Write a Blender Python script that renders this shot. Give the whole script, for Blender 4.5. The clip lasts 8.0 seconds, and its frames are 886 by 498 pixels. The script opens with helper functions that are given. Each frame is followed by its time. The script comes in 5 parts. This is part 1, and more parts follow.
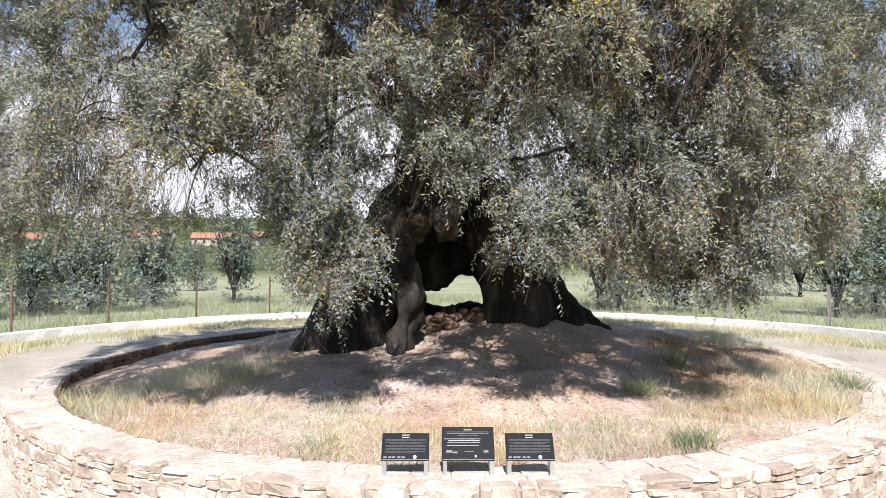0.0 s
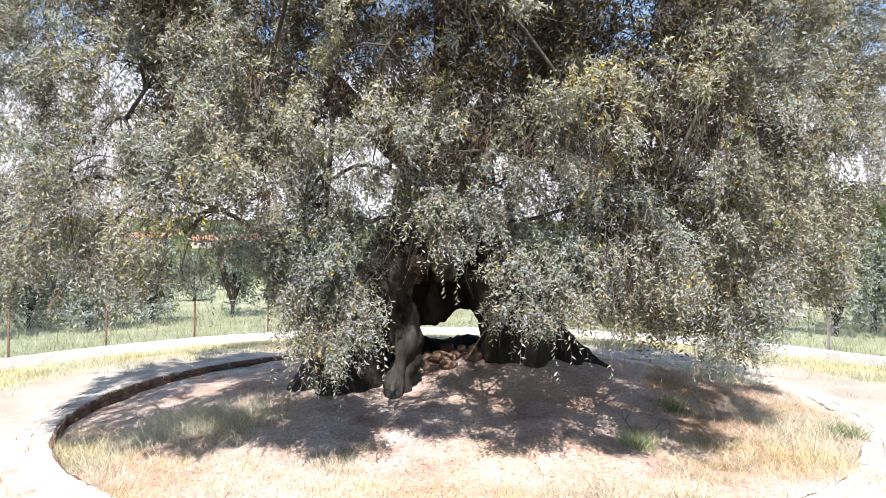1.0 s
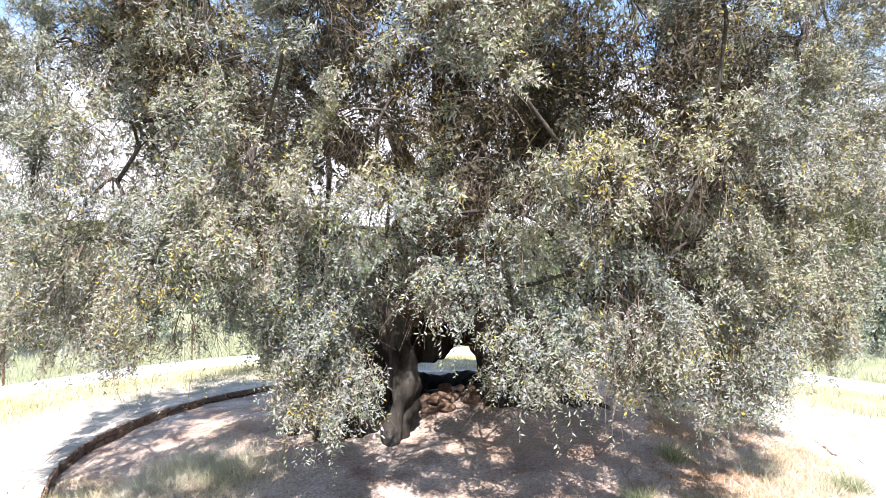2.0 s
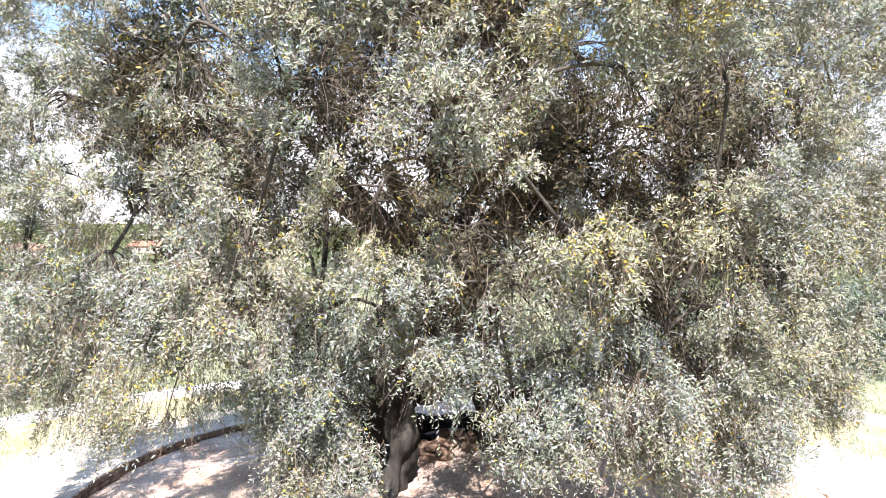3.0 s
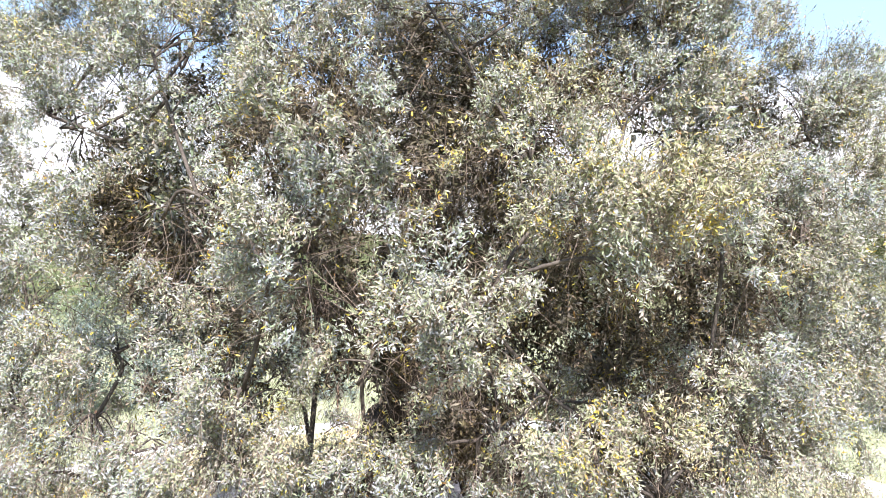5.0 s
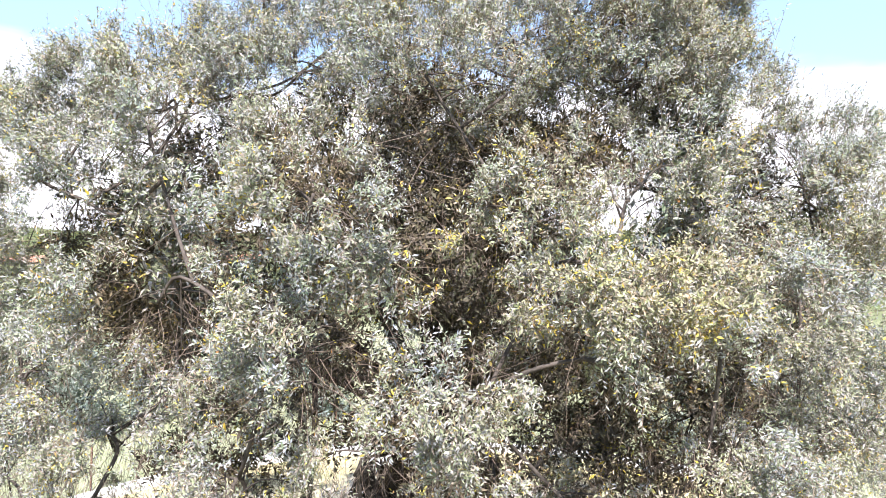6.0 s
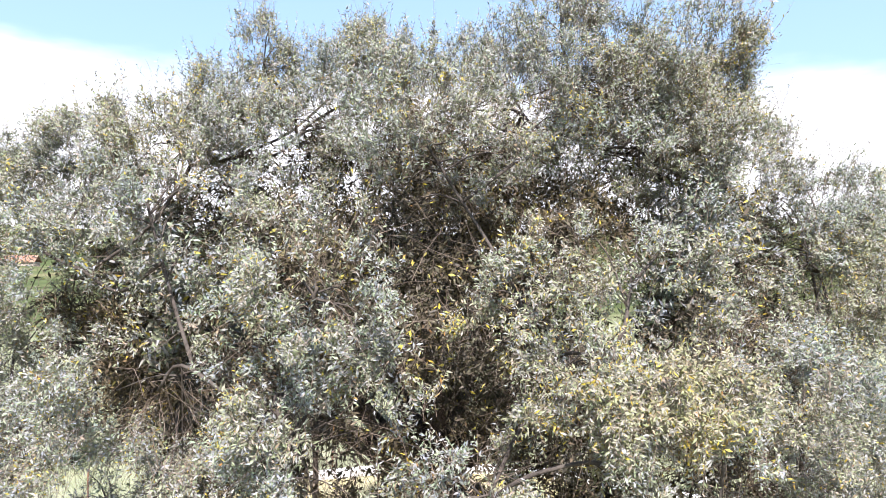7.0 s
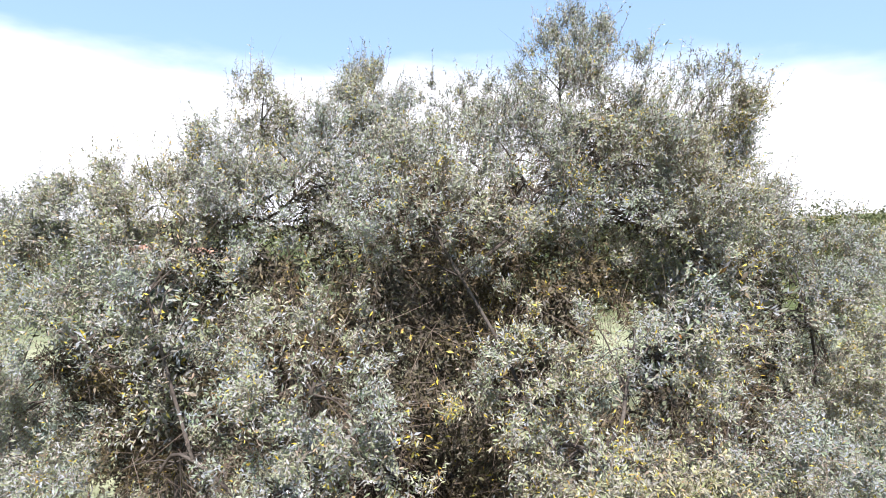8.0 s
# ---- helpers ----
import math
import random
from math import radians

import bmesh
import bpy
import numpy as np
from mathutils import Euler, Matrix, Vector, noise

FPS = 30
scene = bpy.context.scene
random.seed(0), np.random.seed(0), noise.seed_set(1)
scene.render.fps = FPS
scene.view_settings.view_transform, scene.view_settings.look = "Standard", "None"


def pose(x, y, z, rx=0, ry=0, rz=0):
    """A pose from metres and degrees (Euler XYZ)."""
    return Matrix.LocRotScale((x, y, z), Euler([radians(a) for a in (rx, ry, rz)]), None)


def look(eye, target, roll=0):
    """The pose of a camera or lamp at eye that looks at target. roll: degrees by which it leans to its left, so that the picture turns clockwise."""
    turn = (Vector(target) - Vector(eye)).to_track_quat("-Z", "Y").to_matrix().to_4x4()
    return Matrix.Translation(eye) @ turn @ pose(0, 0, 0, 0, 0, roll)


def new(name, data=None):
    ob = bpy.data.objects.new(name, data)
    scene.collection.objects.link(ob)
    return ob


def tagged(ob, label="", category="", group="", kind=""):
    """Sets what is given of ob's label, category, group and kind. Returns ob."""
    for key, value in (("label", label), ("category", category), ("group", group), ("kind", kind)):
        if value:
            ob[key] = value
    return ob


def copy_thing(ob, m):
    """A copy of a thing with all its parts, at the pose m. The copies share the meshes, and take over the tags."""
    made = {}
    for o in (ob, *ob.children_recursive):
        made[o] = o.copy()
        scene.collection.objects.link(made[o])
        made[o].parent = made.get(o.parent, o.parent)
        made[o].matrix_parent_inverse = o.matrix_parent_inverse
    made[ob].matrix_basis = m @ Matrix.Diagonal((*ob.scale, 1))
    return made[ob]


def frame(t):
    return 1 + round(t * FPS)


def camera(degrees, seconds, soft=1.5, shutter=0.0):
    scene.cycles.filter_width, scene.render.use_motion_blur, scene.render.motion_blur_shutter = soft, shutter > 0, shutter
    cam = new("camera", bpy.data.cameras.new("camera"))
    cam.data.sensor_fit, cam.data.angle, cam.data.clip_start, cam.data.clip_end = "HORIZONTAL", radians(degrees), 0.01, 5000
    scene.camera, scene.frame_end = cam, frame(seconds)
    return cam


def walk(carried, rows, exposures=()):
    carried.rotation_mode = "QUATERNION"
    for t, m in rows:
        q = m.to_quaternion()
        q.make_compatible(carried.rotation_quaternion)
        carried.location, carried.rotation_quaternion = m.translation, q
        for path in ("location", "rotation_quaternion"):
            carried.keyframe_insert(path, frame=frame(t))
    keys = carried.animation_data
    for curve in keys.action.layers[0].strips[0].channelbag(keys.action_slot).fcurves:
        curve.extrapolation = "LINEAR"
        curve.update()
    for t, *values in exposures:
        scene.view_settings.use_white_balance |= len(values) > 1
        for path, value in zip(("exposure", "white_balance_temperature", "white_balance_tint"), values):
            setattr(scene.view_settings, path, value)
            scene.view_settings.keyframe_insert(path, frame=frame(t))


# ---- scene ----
cam = camera(70.0, 8.0, soft=0.5)
walk(cam, [
    (0, pose(0.000, -9.850, 1.930, 91.09, -0.00, -0.00)),
    (0.5, pose(-0.001, -9.852, 2.187, 91.11, -0.00, -0.03)),
    (1, pose(0.031, -9.824, 2.495, 91.17, -0.00, -0.02)),
    (1.5, pose(0.045, -9.778, 2.779, 91.25, -0.00, -0.03)),
    (3, pose(0.054, -9.675, 3.701, 91.69, 0.00, -0.19)),
    (3.5, pose(0.080, -9.680, 4.069, 91.69, -0.00, -0.24)),
    (4, pose(0.106, -9.663, 4.433, 91.76, -0.00, -0.30)),
    (4.5, pose(0.150, -9.631, 4.787, 91.90, -0.00, -0.01)),
    (6, pose(0.163, -9.620, 5.870, 92.16, -0.00, -0.19)),
    (6.5, pose(0.126, -9.597, 6.249, 92.14, -0.00, -0.46)),
    (7, pose(0.090, -9.598, 6.628, 91.98, -0.00, -0.59)),
    (7.5, pose(0.068, -9.625, 7.046, 91.67, -0.00, -0.64)),
    (8, pose(0.103, -9.608, 7.450, 91.16, 0.00, -0.64)),
], exposures=[(0.0, 1.11, 6250, 15), (1.5, 1.79, 6250, 15), (4.5, 2.19, 6250, 15), (6.5, 2.00, 6250, 17), (8.0, 1.62, 6250, 15)])

# ---- world and sun ----
SUN_EL, SUN_AZ = radians(50), radians(177)  # azimuth clockwise from +y
world = bpy.data.worlds.new("sky")
scene.world = world
world.use_nodes = True
wt = world.node_tree
wt.nodes.clear()
w_out = wt.nodes.new("ShaderNodeOutputWorld")
w_bg = wt.nodes.new("ShaderNodeBackground")
w_sky = wt.nodes.new("ShaderNodeTexSky")
w_sky.sky_type, w_sky.sun_disc = "NISHITA", False
w_sky.sun_elevation, w_sky.sun_rotation = SUN_EL, SUN_AZ
w_sky.dust_density, w_sky.ozone_density = 0.6, 1.5
w_bg.inputs["Strength"].default_value = 0.057
w_co = wt.nodes.new("ShaderNodeTexCoord")
w_sep = wt.nodes.new("ShaderNodeSeparateXYZ")
w_map = wt.nodes.new("ShaderNodeMapping")
w_map.inputs["Scale"].default_value = (1.6, 1.6, 5.0)
w_noise = wt.nodes.new("ShaderNodeTexNoise")
w_noise.inputs["Scale"].default_value, w_noise.inputs["Detail"].default_value = 1.5, 6.0
w_add = wt.nodes.new("ShaderNodeMath")
w_add.operation = "MULTIPLY_ADD"
w_ramp = wt.nodes.new("ShaderNodeMapRange")
w_ramp.interpolation_type = "SMOOTHSTEP"
w_mix = wt.nodes.new("ShaderNodeMix")
w_mix.data_type = "RGBA"
w_mix.inputs[7].default_value = (9.0, 9.1, 9.3, 1)
wt.links.new(w_co.outputs["Generated"], w_sep.inputs[0])
wt.links.new(w_co.outputs["Generated"], w_map.inputs[0])
wt.links.new(w_map.outputs[0], w_noise.inputs["Vector"])
wt.links.new(w_noise.outputs["Fac"], w_add.inputs[0])
w_add.inputs[1].default_value = -0.22
w_bank = wt.nodes.new("ShaderNodeMath")             # the cloud bank lies to the north
w_bank.operation = "MULTIPLY_ADD"
w_bank.inputs[1].default_value = -0.11
wt.links.new(w_sep.outputs[1], w_bank.inputs[0])
wt.links.new(w_sep.outputs[2], w_bank.inputs[2])
wt.links.new(w_bank.outputs[0], w_add.inputs[2])
wt.links.new(w_add.outputs[0], w_ramp.inputs["Value"])
for key, value in (("From Min", 0.020), ("From Max", 0.095), ("To Min", 1.0), ("To Max", 0.0)):
    w_ramp.inputs[key].default_value = value
wt.links.new(w_ramp.outputs[0], w_mix.inputs[0])
w_haze = wt.nodes.new("ShaderNodeMix")
w_haze.data_type = "RGBA"
w_haze.inputs[0].default_value = 0.38
w_haze.inputs[7].default_value = (4.9, 7.3, 10.4, 1)
wt.links.new(w_sky.outputs[0], w_haze.inputs[6])
wt.links.new(w_haze.outputs[2], w_mix.inputs[6])
wt.links.new(w_mix.outputs[2], w_bg.inputs["Color"])
wt.links.new(w_bg.outputs[0], w_out.inputs["Surface"])

sun = new("sun", bpy.data.lights.new("sun", "SUN"))
sun.data.energy, sun.data.angle, sun.data.color = 4.5, radians(0.55), (1.0, 0.97, 0.92)
sun_to = Vector((math.sin(SUN_AZ) * math.cos(SUN_EL), math.cos(SUN_AZ) * math.cos(SUN_EL), math.sin(SUN_EL)))
sun.matrix_world = look(sun_to * 60, (0, 0, 0))


# ---- materials ----
def shader(name, rough=0.8, spec=0.3, metal=0.0):
    m = bpy.data.materials.new(name)
    m.use_nodes = True
    b = m.node_tree.nodes["Principled BSDF"]
    b.inputs["Roughness"].default_value = rough
    b.inputs["Specular IOR Level"].default_value = spec
    b.inputs["Metallic"].default_value = metal
    return m, m.node_tree, b


def noise_node(nt, scale, detail=4.0, stretch=(1, 1, 1), rough=0.55, coord="Object"):
    co = nt.nodes.new("ShaderNodeNewGeometry" if coord == "Position" else "ShaderNodeTexCoord")
    mp = nt.nodes.new("ShaderNodeMapping")
    mp.inputs["Scale"].default_value = stretch
    n = nt.nodes.new("ShaderNodeTexNoise")
    n.inputs["Scale"].default_value, n.inputs["Detail"].default_value, n.inputs["Roughness"].default_value = scale, detail, rough
    nt.links.new(co.outputs[coord], mp.inputs[0])
    nt.links.new(mp.outputs[0], n.inputs["Vector"])
    return n.outputs["Fac"]


def ramp(nt, fac, stops):
    r = nt.nodes.new("ShaderNodeValToRGB")
    els = r.color_ramp.elements
    while len(els) < len(stops):
        els.new(0.5)
    for e, (p, c) in zip(els, stops):
        e.position, e.color = p, (*c, 1)
    nt.links.new(fac, r.inputs[0])
    return r.outputs[0]


def mixed(nt, fac, a, b, mode="MIX"):
    m = nt.nodes.new("ShaderNodeMix")
    m.data_type, m.blend_type = "RGBA", mode
    for k, v in ((0, fac), (6, a), (7, b)):
        if isinstance(v, (int, float)):
            m.inputs[k].default_value = v
        elif isinstance(v, tuple):
            m.inputs[k].default_value = (*v, 1)
        else:
            nt.links.new(v, m.inputs[k])
    return m.outputs[2]


def bump(nt, b, fac, strength, distance):
    n = nt.nodes.new("ShaderNodeBump")
    n.inputs["Strength"].default_value, n.inputs["Distance"].default_value = strength, distance
    nt.links.new(fac, n.inputs["Height"])
    nt.links.new(n.outputs[0], b.inputs["Normal"])


def maprange(nt, fac, a, b, c=0.0, d=1.0):
    n = nt.nodes.new("ShaderNodeMapRange")
    n.interpolation_type = "SMOOTHSTEP"
    for k, v in zip(("From Min", "From Max", "To Min", "To Max"), (a, b, c, d)):
        n.inputs[k].default_value = v
    nt.links.new(fac, n.inputs["Value"])
    return n.outputs[0]


def mottled(name, stops, scale, fine, rough=0.85, spec=0.25, relief=0.4, depth=0.02, stretch=(1, 1, 1), vary=0.0, coord="Object", metal=0.0):
    """A surface of coarse blotches and fine grain, with relief; vary: how far single pieces differ."""
    m, nt, b = shader(name, rough, spec, metal)
    col = ramp(nt, noise_node(nt, scale, 5, stretch, coord=coord), stops)
    f = noise_node(nt, fine, 6, stretch, 0.65, coord)
    col = mixed(nt, 0.55, col, ramp(nt, f, [(0.25, (0.45, 0.44, 0.42)), (0.75, (1.35, 1.33, 1.3))]), "MULTIPLY")
    if vary:
        info = nt.nodes.new("ShaderNodeObjectInfo")
        col = mixed(nt, vary, col, ramp(nt, info.outputs["Random"], [(0.0, (0.58, 0.45, 0.38)), (0.35, (0.9, 0.79, 0.70)), (0.7, (1.05, 1.0, 0.95)), (1.0, (1.3, 1.22, 1.12))]), "MULTIPLY")
    nt.links.new(col, b.inputs["Base Color"])
    bump(nt, b, f, relief, depth)
    return m


def leaf_material(name, dark, mid, pale, yellow=0.05, translucent=0.3, patch=0.9, warm=(1.12, 1.04, 0.76), cool=(0.92, 1.0, 1.05), hues=0.0):
    """Leaves: each blade takes its own shade; masses lean to yellow-green or to silver, and yellowing comes in patches."""
    m, nt, b = shader(name, 0.55, 0.22)
    geo = nt.nodes.new("ShaderNodeNewGeometry")
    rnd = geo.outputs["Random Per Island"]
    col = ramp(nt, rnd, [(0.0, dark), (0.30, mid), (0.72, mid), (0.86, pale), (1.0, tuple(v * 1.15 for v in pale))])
    if hues:                                            # greener, tawnier and bluer leaves side by side
        pick = nt.nodes.new("ShaderNodeTexWhiteNoise")
        pick.noise_dimensions = "1D"
        shift = nt.nodes.new("ShaderNodeMath")
        shift.operation = "MULTIPLY_ADD"
        shift.inputs[1].default_value, shift.inputs[2].default_value = 37.0, 5.3
        nt.links.new(rnd, shift.inputs[0])
        nt.links.new(shift.outputs[0], pick.inputs["W"])
        col = mixed(nt, hues, col, ramp(nt, pick.outputs["Value"], [(0.0, (0.80, 0.98, 0.62)), (0.35, (1.02, 1.04, 0.80)), (0.65, (1.02, 1.0, 1.10)), (0.85, (0.98, 1.02, 1.22)), (1.0, (1.28, 0.94, 0.72))]), "MULTIPLY")
    area = noise_node(nt, patch, 3, coord="Object")
    col = mixed(nt, maprange(nt, area, 0.46, 0.64, 0.0, 0.85), col, mixed(nt, 1.0, col, warm, "MULTIPLY"))
    col = mixed(nt, maprange(nt, area, 0.54, 0.36, 0.0, 0.85), col, mixed(nt, 1.0, col, cool, "MULTIPLY"))
    wn = nt.nodes.new("ShaderNodeTexWhiteNoise")
    wn.noise_dimensions = "1D"
    nt.links.new(rnd, wn.inputs["W"])
    spots = noise_node(nt, 1.9, 3, coord="Object")
    lim = maprange(nt, spots, 0.50, 0.72, yellow * 0.25, yellow * 9)
    cmp = nt.nodes.new("ShaderNodeMath")
    cmp.operation = "LESS_THAN"
    nt.links.new(wn.outputs["Value"], cmp.inputs[0])
    nt.links.new(lim, cmp.inputs[1])
    col = mixed(nt, cmp.outputs[0], col, ramp(nt, rnd, [(0.0, (0.28, 0.19, 0.03)), (0.4, (0.42, 0.34, 0.05)), (0.7, (0.30, 0.27, 0.07)), (1.0, (0.22, 0.11, 0.04))]))
    nt.links.new(col, b.inputs["Base Color"])
    tr = nt.nodes.new("ShaderNodeBsdfTranslucent")
    nt.links.new(mixed(nt, 1.0, col, (1.0, 1.05, 0.62), "MULTIPLY"), tr.inputs["Color"])
    mx = nt.nodes.new("ShaderNodeMixShader")
    mx.inputs[0].default_value = translucent
    nt.links.new(b.outputs[0], mx.inputs[1])
    nt.links.new(tr.outputs[0], mx.inputs[2])
    nt.links.new(mx.outputs[0], nt.nodes["Material Output"].inputs["Surface"])
    return m


LEAF = leaf_material("olive_leaf", (0.076, 0.076, 0.060), (0.224, 0.222, 0.200), (0.266, 0.265, 0.252), yellow=0.030, translucent=0.14, warm=(1.06, 1.02, 0.88), hues=0.9)
# brown inner leaves, coloured very dark to stand for the crown's inner shade
SHADED_INNER_LEAF = leaf_material("shade_dark_inner_leaf", (0.026, 0.021, 0.014), (0.062, 0.050, 0.034), (0.120, 0.096, 0.066), yellow=0.02, translucent=0.1, hues=0.6)
YELLOWING_LEAF = leaf_material("yellowing_olive_leaf", (0.100, 0.088, 0.052), (0.230, 0.221, 0.184), (0.298, 0.290, 0.252), yellow=0.06, translucent=0.16, warm=(1.08, 1.02, 0.82), hues=0.9)
YOUNG_LEAF = leaf_material("young_olive_leaf", (0.075, 0.092, 0.074), (0.155, 0.180, 0.152), (0.250, 0.275, 0.250), 0.005)
WOOD_LEAF = leaf_material("woodland_leaf", (0.040, 0.048, 0.020), (0.076, 0.084, 0.036), (0.120, 0.126, 0.062), 0.01)
DRY_GRASS = leaf_material("dry_grass", (0.30, 0.265, 0.165), (0.48, 0.435, 0.305), (0.62, 0.575, 0.445), 0.0, 0.25)
GREEN_GRASS = leaf_material("green_grass", (0.15, 0.17, 0.080), (0.25, 0.265, 0.150), (0.37, 0.375, 0.250), 0.0, 0.25, warm=(1.06, 1.01, 0.92))
RUSSET = leaf_material("russet_straw", (0.19, 0.10, 0.055), (0.34, 0.205, 0.115), (0.46, 0.33, 0.21), 0.0, 0.2)
TWIG = mottled("twig_bark", [(0.3, (0.105, 0.076, 0.058)), (0.7, (0.200, 0.160, 0.130))], 9, 60, 0.9, 0.15)
# bark set darker than its own tone, to hold the hollow trunk's deep shade
BARK = mottled("shade_dark_olive_bark", [(0.32, (0.017, 0.014, 0.012)), (0.55, (0.038, 0.031, 0.026)), (0.74, (0.115, 0.104, 0.095))], 2.2, 14, 0.92, 0.15, 0.9, 0.06, (1, 1, 0.28))
LIMB_BARK = mottled("limb_bark", [(0.3, (0.040, 0.032, 0.027)), (0.7, (0.095, 0.081, 0.070))], 5, 40, 0.92, 0.15, 0.7, 0.02)
GREY_WOOD = mottled("weathered_grey_wood", [(0.34, (0.022, 0.018, 0.015)), (0.54, (0.055, 0.048, 0.042)), (0.74, (0.175, 0.160, 0.147))], 3.4, 18, 0.9, 0.15, 0.9, 0.04, (1, 1, 0.25))
BROWN_WOOD = mottled("knotted_brown_wood", [(0.3, (0.022, 0.016, 0.012)), (0.5, (0.055, 0.041, 0.033)), (0.74, (0.135, 0.110, 0.092))], 4, 18, 0.9, 0.15, 0.9, 0.04)
STONE = mottled("pale_fieldstone", [(0.25, (0.33, 0.27, 0.215)), (0.5, (0.46, 0.405, 0.35)), (0.75, (0.56, 0.52, 0.475))], 5.5, 34, 0.9, 0.2, 0.8, 0.015, vary=0.6, coord="Position")
COPING = mottled("worn_coping_stone", [(0.25, (0.36, 0.305, 0.255)), (0.5, (0.47, 0.415, 0.36)), (0.75, (0.56, 0.515, 0.465))], 3.4, 30, 0.92, 0.15, 0.9, 0.02, vary=0.12, coord="Position")
MORTAR = mottled("lime_mortar", [(0.3, (0.30, 0.25, 0.20)), (0.7, (0.44, 0.385, 0.33))], 3, 30, 0.95, 0.1, 0.6, 0.01)
WHITEWASH = mottled("whitewashed_concrete", [(0.3, (0.528, 0.520, 0.496)), (0.7, (0.656, 0.648, 0.632))], 1.3, 18, 0.85, 0.25, 0.3, 0.01)
PANEL = mottled("black_plaque", [(0.3, (0.0035, 0.004, 0.006)), (0.7, (0.007, 0.0075, 0.010))], 5, 80, 0.5, 0.06, 0.05, 0.001)
STEEL = mottled("brushed_steel", [(0.3, (0.50, 0.50, 0.49)), (0.7, (0.66, 0.66, 0.65))], 6, 90, 0.42, 0.5, 0.1, 0.001, metal=0.8)
INK = mottled("white_print", [(0.3, (0.42, 0.43, 0.44)), (0.7, (0.52, 0.53, 0.54))], 9, 90, 0.6, 0.3, 0.05, 0.001)
GREY_INK = mottled("grey_print", [(0.3, (0.12, 0.125, 0.13)), (0.7, (0.18, 0.185, 0.19))], 9, 90, 0.6, 0.3, 0.05, 0.001)
RUST = mottled("rusted_post", [(0.3, (0.136, 0.068, 0.040)), (0.7, (0.240, 0.136, 0.088))], 5, 40, 0.9, 0.2, 0.4, 0.004)
GREYPOST = mottled("weathered_grey_post", [(0.3, (0.192, 0.168, 0.152)), (0.7, (0.320, 0.296, 0.272))], 5, 40, 0.9, 0.2, 0.4, 0.004)
WIRE = mottled("galvanised_wire", [(0.3, (0.28, 0.30, 0.29)), (0.7, (0.42, 0.44, 0.43))], 4, 40, 0.5, 0.5, 0.1, 0.001, metal=0.6)
PLASTER = mottled("cream_plaster", [(0.3, (0.34, 0.28, 0.22)), (0.7, (0.44, 0.38, 0.32))], 0.4, 6, 0.9, 0.2, 0.2, 0.01)
TILE = mottled("clay_roof_tile", [(0.3, (0.31, 0.155, 0.105)), (0.7, (0.42, 0.235, 0.165))], 0.8, 9, 0.85, 0.2, 0.5, 0.03)
GLASS_DARK = mottled("dark_window_pane", [(0.3, (0.02, 0.025, 0.03)), (0.7, (0.04, 0.045, 0.05))], 1, 8, 0.1, 0.6, 0.02, 0.001)
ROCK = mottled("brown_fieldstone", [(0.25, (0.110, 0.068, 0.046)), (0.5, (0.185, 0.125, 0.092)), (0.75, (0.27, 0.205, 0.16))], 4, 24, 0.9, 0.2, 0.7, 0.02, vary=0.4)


def mound_material():
    m, nt, b = shader("dry_mound_soil", 0.95, 0.1)
    soil = ramp(nt, noise_node(nt, 1.6, 6), [(0.3, (0.29, 0.20, 0.16)), (0.48, (0.49, 0.40, 0.35)), (0.66, (0.65, 0.58, 0.53))])
    litter = ramp(nt, noise_node(nt, 26, 5, rough=0.7), [(0.3, (0.30, 0.24, 0.19)), (0.52, (0.95, 0.88, 0.82)), (0.75, (1.4, 1.35, 1.25))])
    col = mixed(nt, 0.75, soil, litter, "MULTIPLY")
    rust = maprange(nt, noise_node(nt, 0.8, 4), 0.48, 0.62, 0.0, 0.38)
    col = mixed(nt, rust, col, (0.315, 0.180, 0.090))
    nt.links.new(col, b.inputs["Base Color"])
    bump(nt, b, noise_node(nt, 18, 6, rough=0.7), 0.8, 0.05)
    return m


